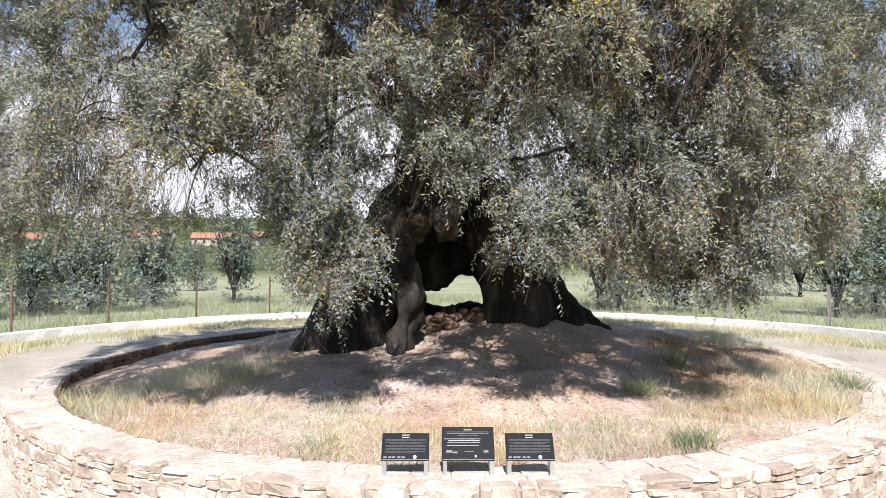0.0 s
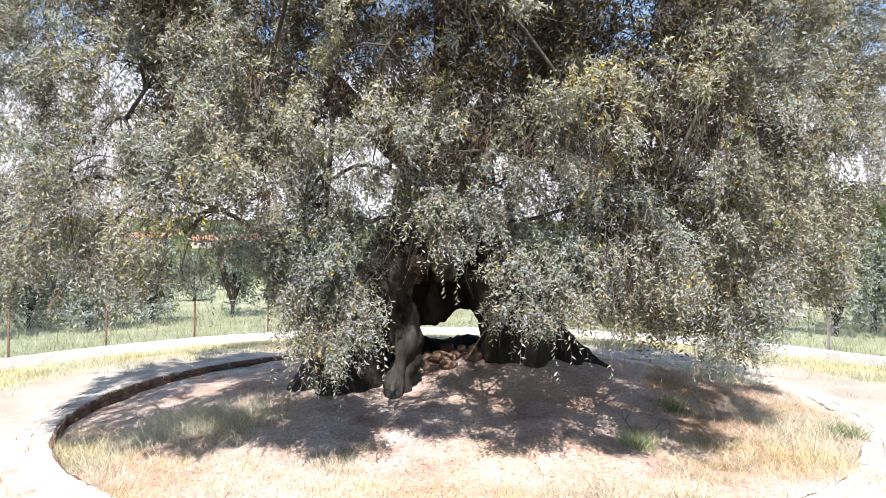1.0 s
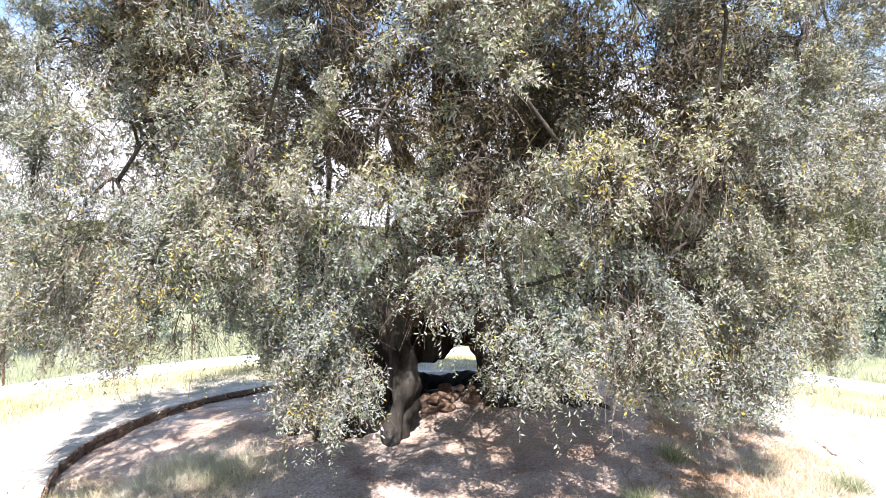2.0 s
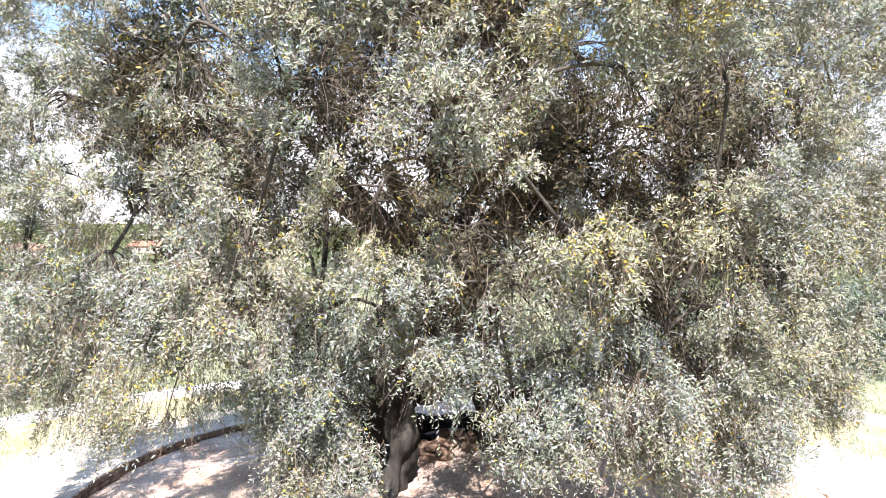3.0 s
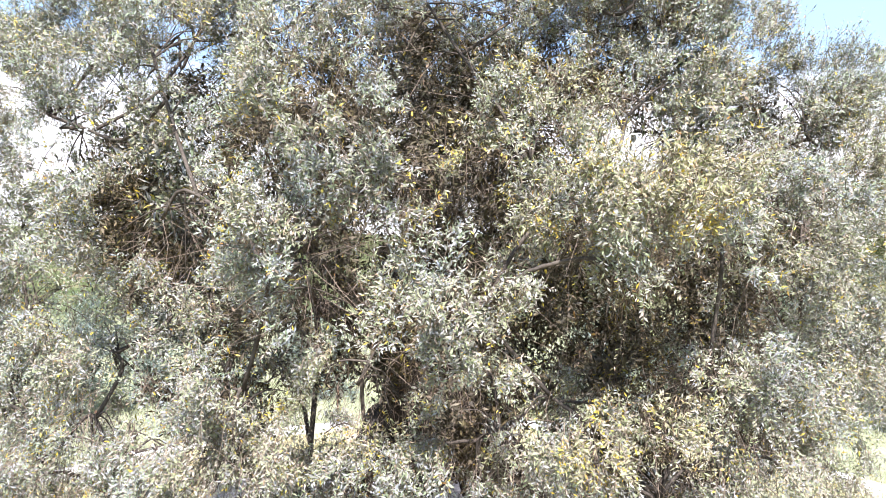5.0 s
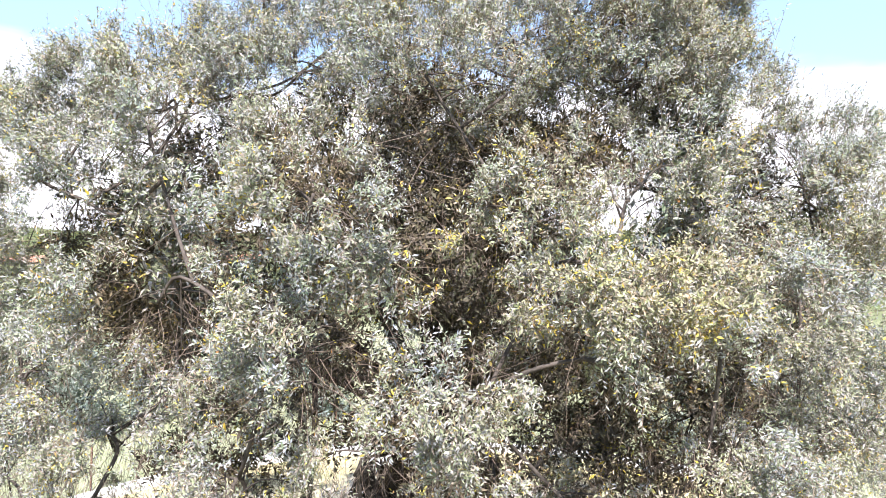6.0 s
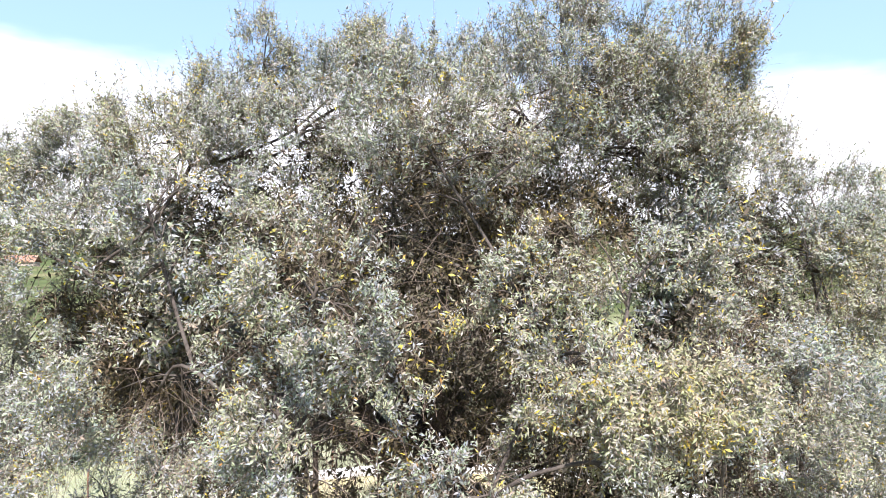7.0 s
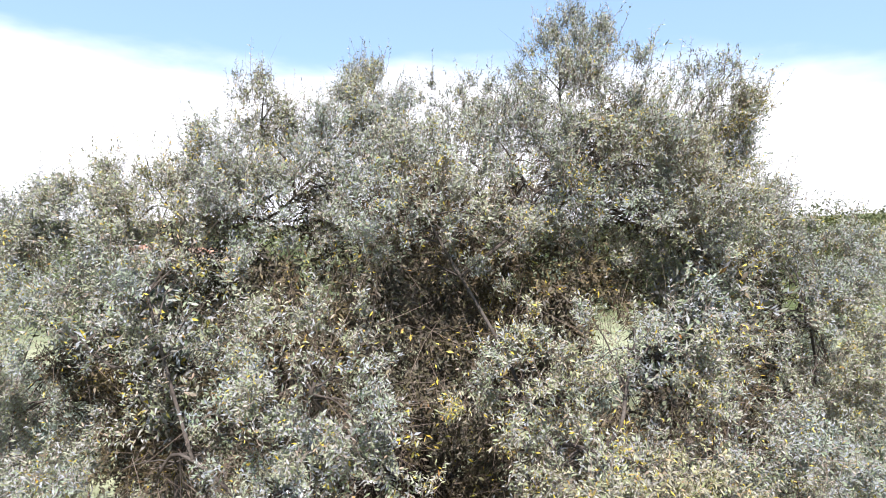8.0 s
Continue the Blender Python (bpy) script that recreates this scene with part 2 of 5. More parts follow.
def ground_material():
    m, nt, b = shader("path_and_meadow", 0.95, 0.1)
    co = nt.nodes.new("ShaderNodeTexCoord")
    ln = nt.nodes.new("ShaderNodeVectorMath")
    ln.operation = "LENGTH"
    nt.links.new(co.outputs["Object"], ln.inputs[0])
    wob = nt.nodes.new("ShaderNodeMath")
    wob.operation = "MULTIPLY_ADD"
    nt.links.new(noise_node(nt, 0.55, 5), wob.inputs[0])
    wob.inputs[1].default_value = 3.2
    nt.links.new(ln.outputs["Value"], wob.inputs[2])
    path = ramp(nt, noise_node(nt, 1.1, 6), [(0.3, (0.290, 0.250, 0.198)), (0.7, (0.405, 0.368, 0.318))])
    path = mixed(nt, 0.5, path, ramp(nt, noise_node(nt, 40, 4, rough=0.7), [(0.3, (0.450, 0.435, 0.413)), (0.7, (1.3, 1.3, 1.28))]), "MULTIPLY")
    dry = ramp(nt, noise_node(nt, 2.2, 6, rough=0.65), [(0.3, (0.255, 0.203, 0.098)), (0.55, (0.375, 0.323, 0.180)), (0.75, (0.300, 0.300, 0.128))])
    green = ramp(nt, noise_node(nt, 0.3, 6, rough=0.7), [(0.3, (0.155, 0.168, 0.090)), (0.5, (0.230, 0.238, 0.142)), (0.72, (0.320, 0.310, 0.205))])
    scrub = ramp(nt, noise_node(nt, 0.06, 6, rough=0.7), [(0.3, (0.030, 0.045, 0.015)), (0.5, (0.068, 0.083, 0.030)), (0.72, (0.195, 0.165, 0.090))])
    col = mixed(nt, maprange(nt, wob.outputs[0], 8.5, 10.0), path, dry)
    col = mixed(nt, maprange(nt, ln.outputs["Value"], 10.8, 11.6), col, green)
    col = mixed(nt, maprange(nt, ln.outputs["Value"], 45, 85), col, scrub)
    nt.links.new(col, b.inputs["Base Color"])
    bump(nt, b, noise_node(nt, 14, 6, rough=0.7), 0.6, 0.04)
    return m


SOIL, GROUND = mound_material(), ground_material()


# ---- building helpers ----
def part(name, bm, material, parent, label=""):
    """Links a bmesh as one mesh object under a thing or part."""
    me = bpy.data.meshes.new(name)
    bm.to_mesh(me)
    bm.free()
    return part_mesh(name, me, material, parent, label)


def part_mesh(name, me, material, parent, label=""):
    if material and not me.materials:
        me.materials.append(material)
    ob = new(name, me)
    ob.parent = parent
    if label:
        tagged(ob, label)
    return ob


def array_mesh(name, verts, faces, smooth=False):
    """A mesh from arrays of corners and of faces with one number of sides."""
    me = bpy.data.meshes.new(name)
    verts, faces = np.asarray(verts, np.float32), np.asarray(faces, np.int32)
    n, k = faces.shape
    me.vertices.add(len(verts))
    me.vertices.foreach_set("co", verts.ravel())
    me.loops.add(n * k)
    me.loops.foreach_set("vertex_index", faces.ravel())
    me.polygons.add(n)
    me.polygons.foreach_set("loop_start", np.arange(0, n * k, k, dtype=np.int32))
    if smooth:
        me.polygons.foreach_set("use_smooth", np.ones(n, bool))
    me.update(calc_edges=True)
    me.validate()
    return me


def box(bm, size, at=(0, 0, 0), turn=None, bevel=0.0):
    m = Matrix.Translation(at) @ (turn or Matrix.Identity(4)) @ Matrix.Diagonal((*size, 1))
    made = bmesh.ops.create_cube(bm, size=1.0, matrix=m)["verts"]
    if bevel:
        edges = list({e for v in made for e in v.link_edges})
        bmesh.ops.bevel(bm, geom=edges, offset=bevel, segments=2, profile=0.6, affect="EDGES")


def tube(bm, points, radii, sides=9, wobble=0.0, rng=random):
    """A tapered tube along points, closed at both ends."""
    rings, up = [], Vector((0.3, 0.9, 0.2)).normalized()
    pts = [Vector(p) for p in points]
    for i, p in enumerate(pts):
        d = (pts[min(i + 1, len(pts) - 1)] - pts[max(i - 1, 0)]).normalized()
        a = d.cross(up).normalized()
        b = d.cross(a)
        ring = []
        for k in range(sides):
            w = 2 * math.pi * k / sides
            r = radii[i] * (1 + rng.uniform(-wobble, wobble))
            ring.append(bm.verts.new(p + a * math.cos(w) * r + b * math.sin(w) * r))
        rings.append(ring)
    for r0, r1 in zip(rings, rings[1:]):
        for k in range(sides):
            bm.faces.new((r0[k], r0[(k + 1) % sides], r1[(k + 1) % sides], r1[k])).smooth = True
    bm.faces.new(rings[0][::-1])
    bm.faces.new(rings[-1])


def bend(points, steps=5):
    """Points along a smooth curve through the given ones."""
    pts = [Vector(p) for p in points]
    pts = [2 * pts[0] - pts[1]] + pts + [2 * pts[-1] - pts[-2]]
    out = []
    for a, b, c, d in zip(pts, pts[1:], pts[2:], pts[3:]):
        for k in range(steps):
            t = k / steps
            out.append(0.5 * (2 * b + (c - a) * t + (2 * a - 5 * b + 4 * c - d) * t * t + (3 * b - 3 * c + d - a) * t ** 3))
    return out + [pts[-2]]


def unit(v):
    return v / np.maximum(np.linalg.norm(v, axis=-1, keepdims=True), 1e-9)


def leaves_on_twigs(start, way, length, droop, count, leaf, width, rng, lit, bare=0.25, stem=0.0024):
    """Twigs that set out from start along way and sag, with lance-shaped leaves along them, most of which turn their faces to lit.
    Returns the corners of the leaves and of the stems, four to a leaf and six to a stem."""
    n = len(start)
    sag = np.array([0, 0, -1.0])
    mid = start + way * (length * 0.45)[:, None]
    way2 = unit(way * (1 - 0.6 * droop)[:, None] + sag * (droop * 1.2)[:, None] + rng.normal(0, 0.14, (n, 3)))
    tip = mid + way2 * (length * 0.55)[:, None]
    idx = np.repeat(np.arange(n), count)
    m = len(idx)
    s = (np.tile(np.arange(count), n) + rng.uniform(0.1, 0.9, m)) / count
    s = bare + (1 - bare) * s ** 0.85
    near = (s < 0.45)[:, None]
    pos = np.where(near, start[idx] + way[idx] * (s * length[idx])[:, None], mid[idx] + way2[idx] * ((s - 0.45) * length[idx])[:, None])
    along = np.where(near, way[idx], way2[idx])
    side = unit(np.cross(along, rng.normal(0, 1, (m, 3))))
    d = unit(along * rng.uniform(0.15, 1.0, m)[:, None] + side * 0.85 + rng.normal(0, 0.2, (m, 3)))
    n0 = unit(lit[idx] + rng.normal(0, 0.48, (m, 3)))
    across = unit(np.cross(d, n0))
    up = np.cross(across, d)
    L = (leaf * rng.uniform(0.55, 1.2, m) * (1.05 - 0.35 * (s > 0.9)))[:, None]
    W = L * width * rng.uniform(0.8, 1.25, (m, 1)) * 0.5
    arch = L * rng.uniform(-0.05, 0.13, (m, 1))
    waist = pos + d * L * rng.uniform(0.38, 0.55, (m, 1)) + up * arch
    blade = np.stack([pos, waist + across * W, pos + d * L, waist - across * W], 1)
    a = unit(np.cross(way, [0.3, 0.2, 0.9])) * stem
    b = np.cross(way, a)
    st = np.stack([start + a, start - a, mid - a * 0.8, mid + a * 0.8, tip - b * 0.3, tip + b * 0.3], 1)
    return blade.reshape(-1, 3), st.reshape(-1, 3)


STEM_FACES = np.array([[0, 1, 2, 3], [3, 2, 4, 5]])

# dark gaps between the boughs: centre, half width, half height
HOLLOWS = ((1.52, -5.00, 4.70, 0.74, 0.28), (-0.55, -4.95, 5.28, 0.30, 0.42), (-0.42, -4.75, 4.24, 0.26, 0.26), (0.40, -4.80, 3.95, 0.15, 0.32),
           (-2.80, -4.10, 4.00, 0.28, 0.22), (-2.20, -4.60, 5.50, 0.30, 0.22), (0.06, -4.70, 6.35, 0.16, 0.30), (2.10, -4.40, 3.50, 0.22, 0.42),
           (0.12, -4.10, 6.98, 0.36, 0.44), (2.60, -3.60, 7.25, 0.30, 0.34), (3.05, -3.90, 6.30, 0.24, 0.26), (-0.35, -5.00, 6.02, 0.20, 0.20),
           (-1.35, -4.75, 4.55, 0.30, 0.14), (0.95, -4.90, 5.25, 0.22, 0.14), (-3.30, -3.60, 6.30, 0.30, 0.24),
           (1.00, -2.90, 8.35, 0.28, 0.26), (-1.20, -3.90, 7.45, 0.26, 0.20))


def foliage_mesh(name, centre, radii, tufts, weep, rng, out, leaf=0.046, width=0.28, twigs=16, leaves=12, material=None):
    """A mass of leafy tufts over the outer side of a bough. weep: how far its twigs hang."""
    radii = np.array(radii)
    d = unit(rng.normal(0, 1, (tufts, 3)) + out * 1.1)
    tc = np.array(centre) + d * radii * rng.uniform(0.60, 1.12, (tufts, 1))
    x, y, z = tc.T                                      # clefts between the clumps: their tufts stand back
    cleft = np.sin(5.2 * x + 1.7 * np.sin(3.3 * z + 0.5) + y) + np.sin(4.6 * z + 1.9 * np.sin(3.9 * x) + 1.4 * y)
    tc = tc - (np.array(out) * 0.75 + d * 0.25) * np.clip(-0.25 - cleft, 0, 0.8)[:, None] * 0.45 * (leaf < 0.06)
    keep = np.ones(tufts, bool)
    for x, y, z, w, h in HOLLOWS if leaf < 0.06 else ():
        deep = tc[:, 1] - y
        keep &= ((tc[:, 0] - x) / (w + 0.15)) ** 2 + ((tc[:, 2] - z) / (h + 0.15)) ** 2 + (deep / np.where(deep > 0, 1.5, 0.8)) ** 2 > rng.uniform(0.75, 1.0, tufts)
    tc, d = tc[keep], d[keep]
    tufts = len(tc)
    if not tufts:
        return None
    scale = leaf / 0.048
    hang = weep * rng.uniform(0.5, 1.2, (tufts, 1))
    axis = unit(d * 0.75 + np.array([0, 0, 1.0]) * (0.85 - 1.75 * hang) + rng.normal(0, 0.22, (tufts, 3)))
    tuft = np.repeat(np.arange(tufts), rng.integers(int(twigs * 0.6), int(twigs * 1.4) + 1, tufts))
    n = len(tuft)
    size = rng.uniform(0.75, 1.25, (tufts, 1))
    start = tc[tuft] + rng.normal(0, 0.055 * scale, (n, 3)) * size[tuft]
    way = unit(axis[tuft] + rng.normal(0, 0.50, (n, 3)))
    ln = scale * rng.uniform(0.13, 0.27, n) * size[tuft, 0] * (1 + 0.7 * weep)
    start = start - way * (ln * 0.35)[:, None]
    droop = np.clip(weep * rng.uniform(0.2, 1.1, n), 0, 0.9)
    lit = unit(d[tuft] * 0.5 + np.array([0, -0.65, 0.6]))
    q, s = leaves_on_twigs(start, way, ln, droop, leaves, leaf, width, rng, lit)
    loose = int(tufts * (1.5 * weep if weep > 0.4 else 1.6 if weep < 0.2 else 0.5))
    if loose and leaf < 0.06:                           # long single twigs: hanging strands below, upright shoots above
        hold = rng.integers(0, tufts, loose)
        p = tc[hold] + rng.normal(0, 0.08, (loose, 3))
        w = unit(np.array([0, 0, -1.0 if weep > 0.4 else 0.9]) + d[hold] * 0.3 + rng.normal(0, 0.22, (loose, 3)))
        q2, s2 = leaves_on_twigs(p, w, rng.uniform(0.22, 0.62 if weep > 0.4 else 0.42, loose), np.full(loose, 0.25 * weep), 15, leaf, width, rng, unit(d[hold] * 0.6 + np.array([0, -0.65, 0.5])), 0.15)
        q, s = np.concatenate([q, q2]), np.concatenate([s, s2])
    nq, ns = len(q) // 4, len(s) // 6
    faces = np.concatenate([np.arange(nq * 4).reshape(-1, 4), (STEM_FACES[None] + 6 * np.arange(ns)[:, None, None]).reshape(-1, 4) + nq * 4])
    me = array_mesh(name, np.concatenate([q, s]), faces)
    me.materials.append(material or LEAF)
    me.materials.append(TWIG)
    me.polygons.foreach_set("material_index", np.r_[np.zeros(nq, np.int32), np.ones(ns * 2, np.int32)])
    return me


# ---- ground ----
RX, RY = 0.19, 0.5            # centre of the ring wall
R_IN, R_OUT, WALL_TOP = 5.55, 6.07, 0.39


def ground_height(x, y):
    r = math.hypot(x - RX, y - RY)
    far = max(0.0, r - 60)
    side = max(0.0, min(1.0, (math.atan2(x, max(y, 0.01)) - 0.2) / 0.4)) if y > 0 else 0.0
    z = 0.034 * far + 0.000045 * far * far * (1 if r < 900 else 0)
    if r >= 900:
        z = 0.034 * 840 + 0.000045 * 840 * 840
    z += side * 0.05 * max(0.0, min(80.0, r - 50))
    rise = max(0.0, min(1.0, (y + 4.6) / 2.4))
    near = max(0.0, min(1.0, (10.4 - r) / 3.4))
    z += 0.12 * max(0.0, min(1.0, (r - 7) / 4)) - 0.42 * (1 - rise) * (1 - rise) * (1 + 2 * rise) + 0.34 * rise * rise * (3 - 2 * rise) * near * near * (3 - 2 * near)
    z += noise.noise((x * 0.3, y * 0.3, 0)) * 0.03 * min(1, max(0, r - 6.3)) + noise.noise((x * 0.02, y * 0.02, 3)) * min(6.0, 0.02 * far)
    return z


def make_ground():
    bm = bmesh.new()
    radii = [5.8]
    while radii[-1] < 4200:
        radii.append(radii[-1] * (1.035 if radii[-1] < 40 else 1.09))
    n, rings = 128, []
    for r in radii:
        ring = []
        for k in range(n):
            a = 2 * math.pi * k / n
            x, y = RX + r * math.cos(a), RY + r * math.sin(a)
            ring.append(bm.verts.new((r * math.cos(a), r * math.sin(a), ground_height(x, y))))
        rings.append(ring)
    for a, b in zip(rings, rings[1:]):
        for k in range(n):
            bm.faces.new((a[k], a[(k + 1) % n], b[(k + 1) % n], b[k])).smooth = True
    ob = part("ground", bm, GROUND, None)
    ob.location = (RX, RY, 0)
    return tagged(ob, "pale gravel path, dry verge and green meadow rising to low hills", "ground", kind="structure")


make_ground()


def mound_height(x, y):
    dx, dy = x - RX, y - RY
    r = math.hypot(dx, dy)
    s = max(0.0, 1 - (r / 5.7) ** 1.7)
    z = 0.33 + 0.50 * s + (0.028 if dx < 0 else 0.008) * dx * min(1, r / 3) + (0.05 * dy if dy < 0 else 0.0) * s
    z += 0.15 * math.exp(-((x - 2.2) ** 2 + (y - 0.6) ** 2) / 2.2) + 0.13 * math.exp(-((x - 0.2) ** 2 + (y - 0.9) ** 2) / 1.6)
    z += 0.24 * math.exp(-((x - 1.3) ** 2 / 1.6 + (y + 0.35) ** 2 / 0.7))
    z += noise.noise((x * 0.9, y * 0.9, 5)) * 0.07 + noise.noise((x * 2.3, y * 2.3, 2)) * 0.035 + noise.noise((x * 5, y * 5, 9)) * 0.022
    return z


def make_mound():
    bm = bmesh.new()
    n, rings = 144, []
    for i in range(1, 57):
        r = i * 0.1
        rings.append([bm.verts.new((RX + r * math.cos(2 * math.pi * k / n), RY + r * math.sin(2 * math.pi * k / n), mound_height(RX + r * math.cos(2 * math.pi * k / n), RY + r * math.sin(2 * math.pi * k / n)))) for k in range(n)])
    top = bm.verts.new((RX, RY, mound_height(RX, RY)))
    for k in range(n):
        bm.faces.new((top, rings[0][k], rings[0][(k + 1) % n])).smooth = True
    for a, b in zip(rings, rings[1:]):
        for k in range(n):
            bm.faces.new((a[k], b[k], b[(k + 1) % n], a[(k + 1) % n])).smooth = True
    return tagged(part("mound", bm, SOIL, None), "dry earth mound with leaf litter inside the ring wall", "mound", kind="structure")


make_mound()


# ---- ring wall core; its stones come last ----
def ring_bar(bm, r0, r1, z0, z1, n=180, a0=0.0, a1=2 * math.pi, wob=0.0, rng=random):
    """A ring of rectangular section; open arcs are closed at their ends."""
    full = abs(a1 - a0 - 2 * math.pi) < 1e-6
    sec = []
    for k in range(n if full else n + 1):
        a = a0 + (a1 - a0) * k / n
        q = [rng.uniform(-wob, wob) for _ in range(4)]
        sec.append([bm.verts.new((RX + (r + q[j]) * math.cos(a), RY + (r + q[j]) * math.sin(a), z + q[(j + 1) % 4] * 0.5 * (z > z0))) for j, (r, z) in enumerate(((r0, z0), (r1, z0), (r1, z1), (r0, z1)))])
    pairs = list(zip(sec, sec[1:])) + ([(sec[-1], sec[0])] if full else [])
    for p, q in pairs:
        for j in range(4):
            bm.faces.new((p[j], q[j], q[(j + 1) % 4], p[(j + 1) % 4]))
    if not full:
        bm.faces.new(sec[0])
        bm.faces.new(sec[-1][::-1])
    bmesh.ops.recalc_face_normals(bm, faces=bm.faces)


ring_wall = tagged(new("ring_wall"), "low ring wall of pale fieldstone with flat coping", "stone wall", kind="structure")
bm = bmesh.new()
ring_bar(bm, R_IN + 0.02, R_OUT - 0.028, -0.6, WALL_TOP - 0.012, 200, wob=0.010)
part("wall_core", bm, MORTAR, ring_wall)

outer_wall = tagged(new("kerb_wall"), "low whitewashed kerb wall curving round the path", "kerb wall", kind="structure")
bm = bmesh.new()
ring_bar(bm, 10.55, 10.95, -0.1, 0.30, 120, radians(-20), radians(200), wob=0.012)
part("kerb", bm, WHITEWASH, outer_wall)


# ---- the old olive tree ----
olive = tagged(new("olive_tree"), "ancient olive tree with hollow flared trunk and weeping silver crown", "tree")
rng = np.random.default_rng(11)


def make_trunk():
    bm = bmesh.new()
    def leg(points, radii):
        pts = bend(points, 5)
        rr = np.interp(np.linspace(0, len(radii) - 1, len(pts)), range(len(radii)), radii)
        tube(bm, pts, list(rr), 12)
    leg([(-2.25, -0.35, 0.4), (-1.45, -0.2, 1.3), (-0.85, 0.0, 2.4), (-0.35, 0.1, 3.2)], [0.22, 0.42, 0.42, 0.42])
    leg([(-1.55, -0.85, 0.4), (-1.15, -0.55, 1.4), (-0.7, -0.3, 2.6)], [0.30, 0.30, 0.36])
    leg([(-1.5, 0.9, 0.5), (-0.95, 0.75, 2.0), (-0.25, 0.4, 3.0)], [0.45, 0.42, 0.40])
    leg([(2.0, -0.3, 0.45), (1.55, 0.0, 1.35), (1.05, 0.1, 2.2), (0.45, 0.1, 3.1)], [0.30, 0.36, 0.40, 0.42])
    leg([(1.3, -0.45, 0.55), (1.2, -0.25, 1.6), (0.65, -0.1, 2.7)], [0.38, 0.42, 0.42])
    leg([(1.0, -0.4, 0.55), (0.88, -0.25, 1.5), (0.55, -0.1, 2.6)], [0.36, 0.32, 0.40])
    leg([(-0.95, 0.8, 0.6), (-0.72, 0.75, 1.6), (-0.4, 0.6, 2.4)], [0.42, 0.36, 0.40])
    leg([(-0.7, 0.45, 0.75), (0.1, 0.5, 0.80), (0.9, 0.45, 0.85)], [0.30, 0.27, 0.34])
    leg([(2.55, 0.0, 0.75), (2.05, 0.0, 1.0), (1.5, 0.1, 1.45)], [0.16, 0.30, 0.40])
    leg([(1.7, -0.2, 0.55), (1.45, -0.15, 1.2), (1.1, -0.1, 2.0)], [0.36, 0.40, 0.42])
    leg([(-1.15, -0.6, 0.45), (-1.0, -0.35, 1.4), (-0.7, -0.1, 2.4)], [0.36, 0.36, 0.40])
    leg([(1.5, 1.1, 0.5), (1.15, 0.95, 2.0), (0.35, 0.5, 3.0)], [0.5, 0.42, 0.42])
    leg([(-0.9, 1.0, 2.15), (0.1, 1.05, 2.10), (1.1, 1.0, 2.15)], [0.45, 0.46, 0.45])
    leg([(-0.8, 0.9, 2.7), (0.1, 0.95, 2.7), (0.9, 0.9, 2.7)], [0.40, 0.40, 0.40])
    leg([(-0.6, 0.95, 1.72), (-0.18, 0.95, 1.66), (0.10, 0.95, 1.78)], [0.30, 0.30, 0.22])
    leg([(0.95, 0.9, 1.0), (0.85, 0.85, 1.35), (0.75, 0.9, 1.7)], [0.30, 0.20, 0.26])
    leg([(-1.3, 1.2, 0.95), (0.2, 1.40, 0.80), (1.5, 1.2, 1.00)], [0.38, 0.36, 0.40])
    leg([(-0.75, 1.25, 0.9), (-0.4, 1.3, 1.05), (-0.1, 1.35, 0.98)], [0.3, 0.22, 0.16])
    leg([(0.95, 0.55, 0.6), (0.95, 0.5, 1.6), (0.6, 0.4, 2.4)], [0.35, 0.33, 0.4])
    leg([(-0.55, 0.3, 2.75), (0.1, 0.35, 2.65), (0.6, 0.3, 2.75)], [0.4, 0.42, 0.4])
    leg([(0.15, -0.2, 2.75), (-0.15, -0.15, 3.1), (-0.15, -0.2, 3.7), (0.05, -0.15, 4.4)], [0.55, 0.62, 0.5, 0.42])
    for c, r in (((-0.42, -0.66, 2.50), 0.26), ((-0.02, -0.72, 2.56), 0.23), ((-0.2, -0.58, 2.62), 0.24), ((0.16, -0.6, 2.72), 0.2)):
        bmesh.ops.create_icosphere(bm, subdivisions=3, radius=r, matrix=Matrix.Translation(c))
    me = bpy.data.meshes.new("trunk_blocks")
    bm.to_mesh(me)
    bm.free()
    tmp = new("trunk_blocks", me)
    rm = tmp.modifiers.new("remesh", "REMESH")
    rm.mode, rm.voxel_size = "VOXEL", 0.047
    sm = tmp.modifiers.new("smooth", "SMOOTH")
    sm.iterations = 3
    bpy.context.view_layer.update()
    out = bpy.data.meshes.new_from_object(tmp.evaluated_get(bpy.context.evaluated_depsgraph_get()))
    bpy.data.objects.remove(tmp)
    out.name = "trunk"
    bm = bmesh.new()
    bm.from_mesh(out)
    bm.normal_update()
    moves = []
    for v in bm.verts:
        p = v.co
        f = noise.noise((p.x * 3.2, p.y * 3.2, p.z * 0.9)) * 0.075 + noise.noise((p.x * 9, p.y * 9, p.z * 2.2)) * 0.035 + noise.noise((p.x * 2, p.y * 2, p.z * 2 + 7)) * 0.06
        f -= 0.09 * max(0.0, 0.35 - abs(noise.noise((p.x * 4.5, p.y * 4.5, p.z * 0.8 + 3)))) + 0.05 * max(0.0, 0.3 - abs(noise.noise((p.x * 11, p.y * 11, p.z * 3 + 1))))
        moves.append(v.co + v.normal * f)
    for v, q in zip(bm.verts, moves):
        v.co = q
    for f in bm.faces:
        f.smooth = True
    bm.to_mesh(out)
    bm.free()
    out.materials.clear()
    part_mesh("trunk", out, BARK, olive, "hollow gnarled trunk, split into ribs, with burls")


make_trunk()


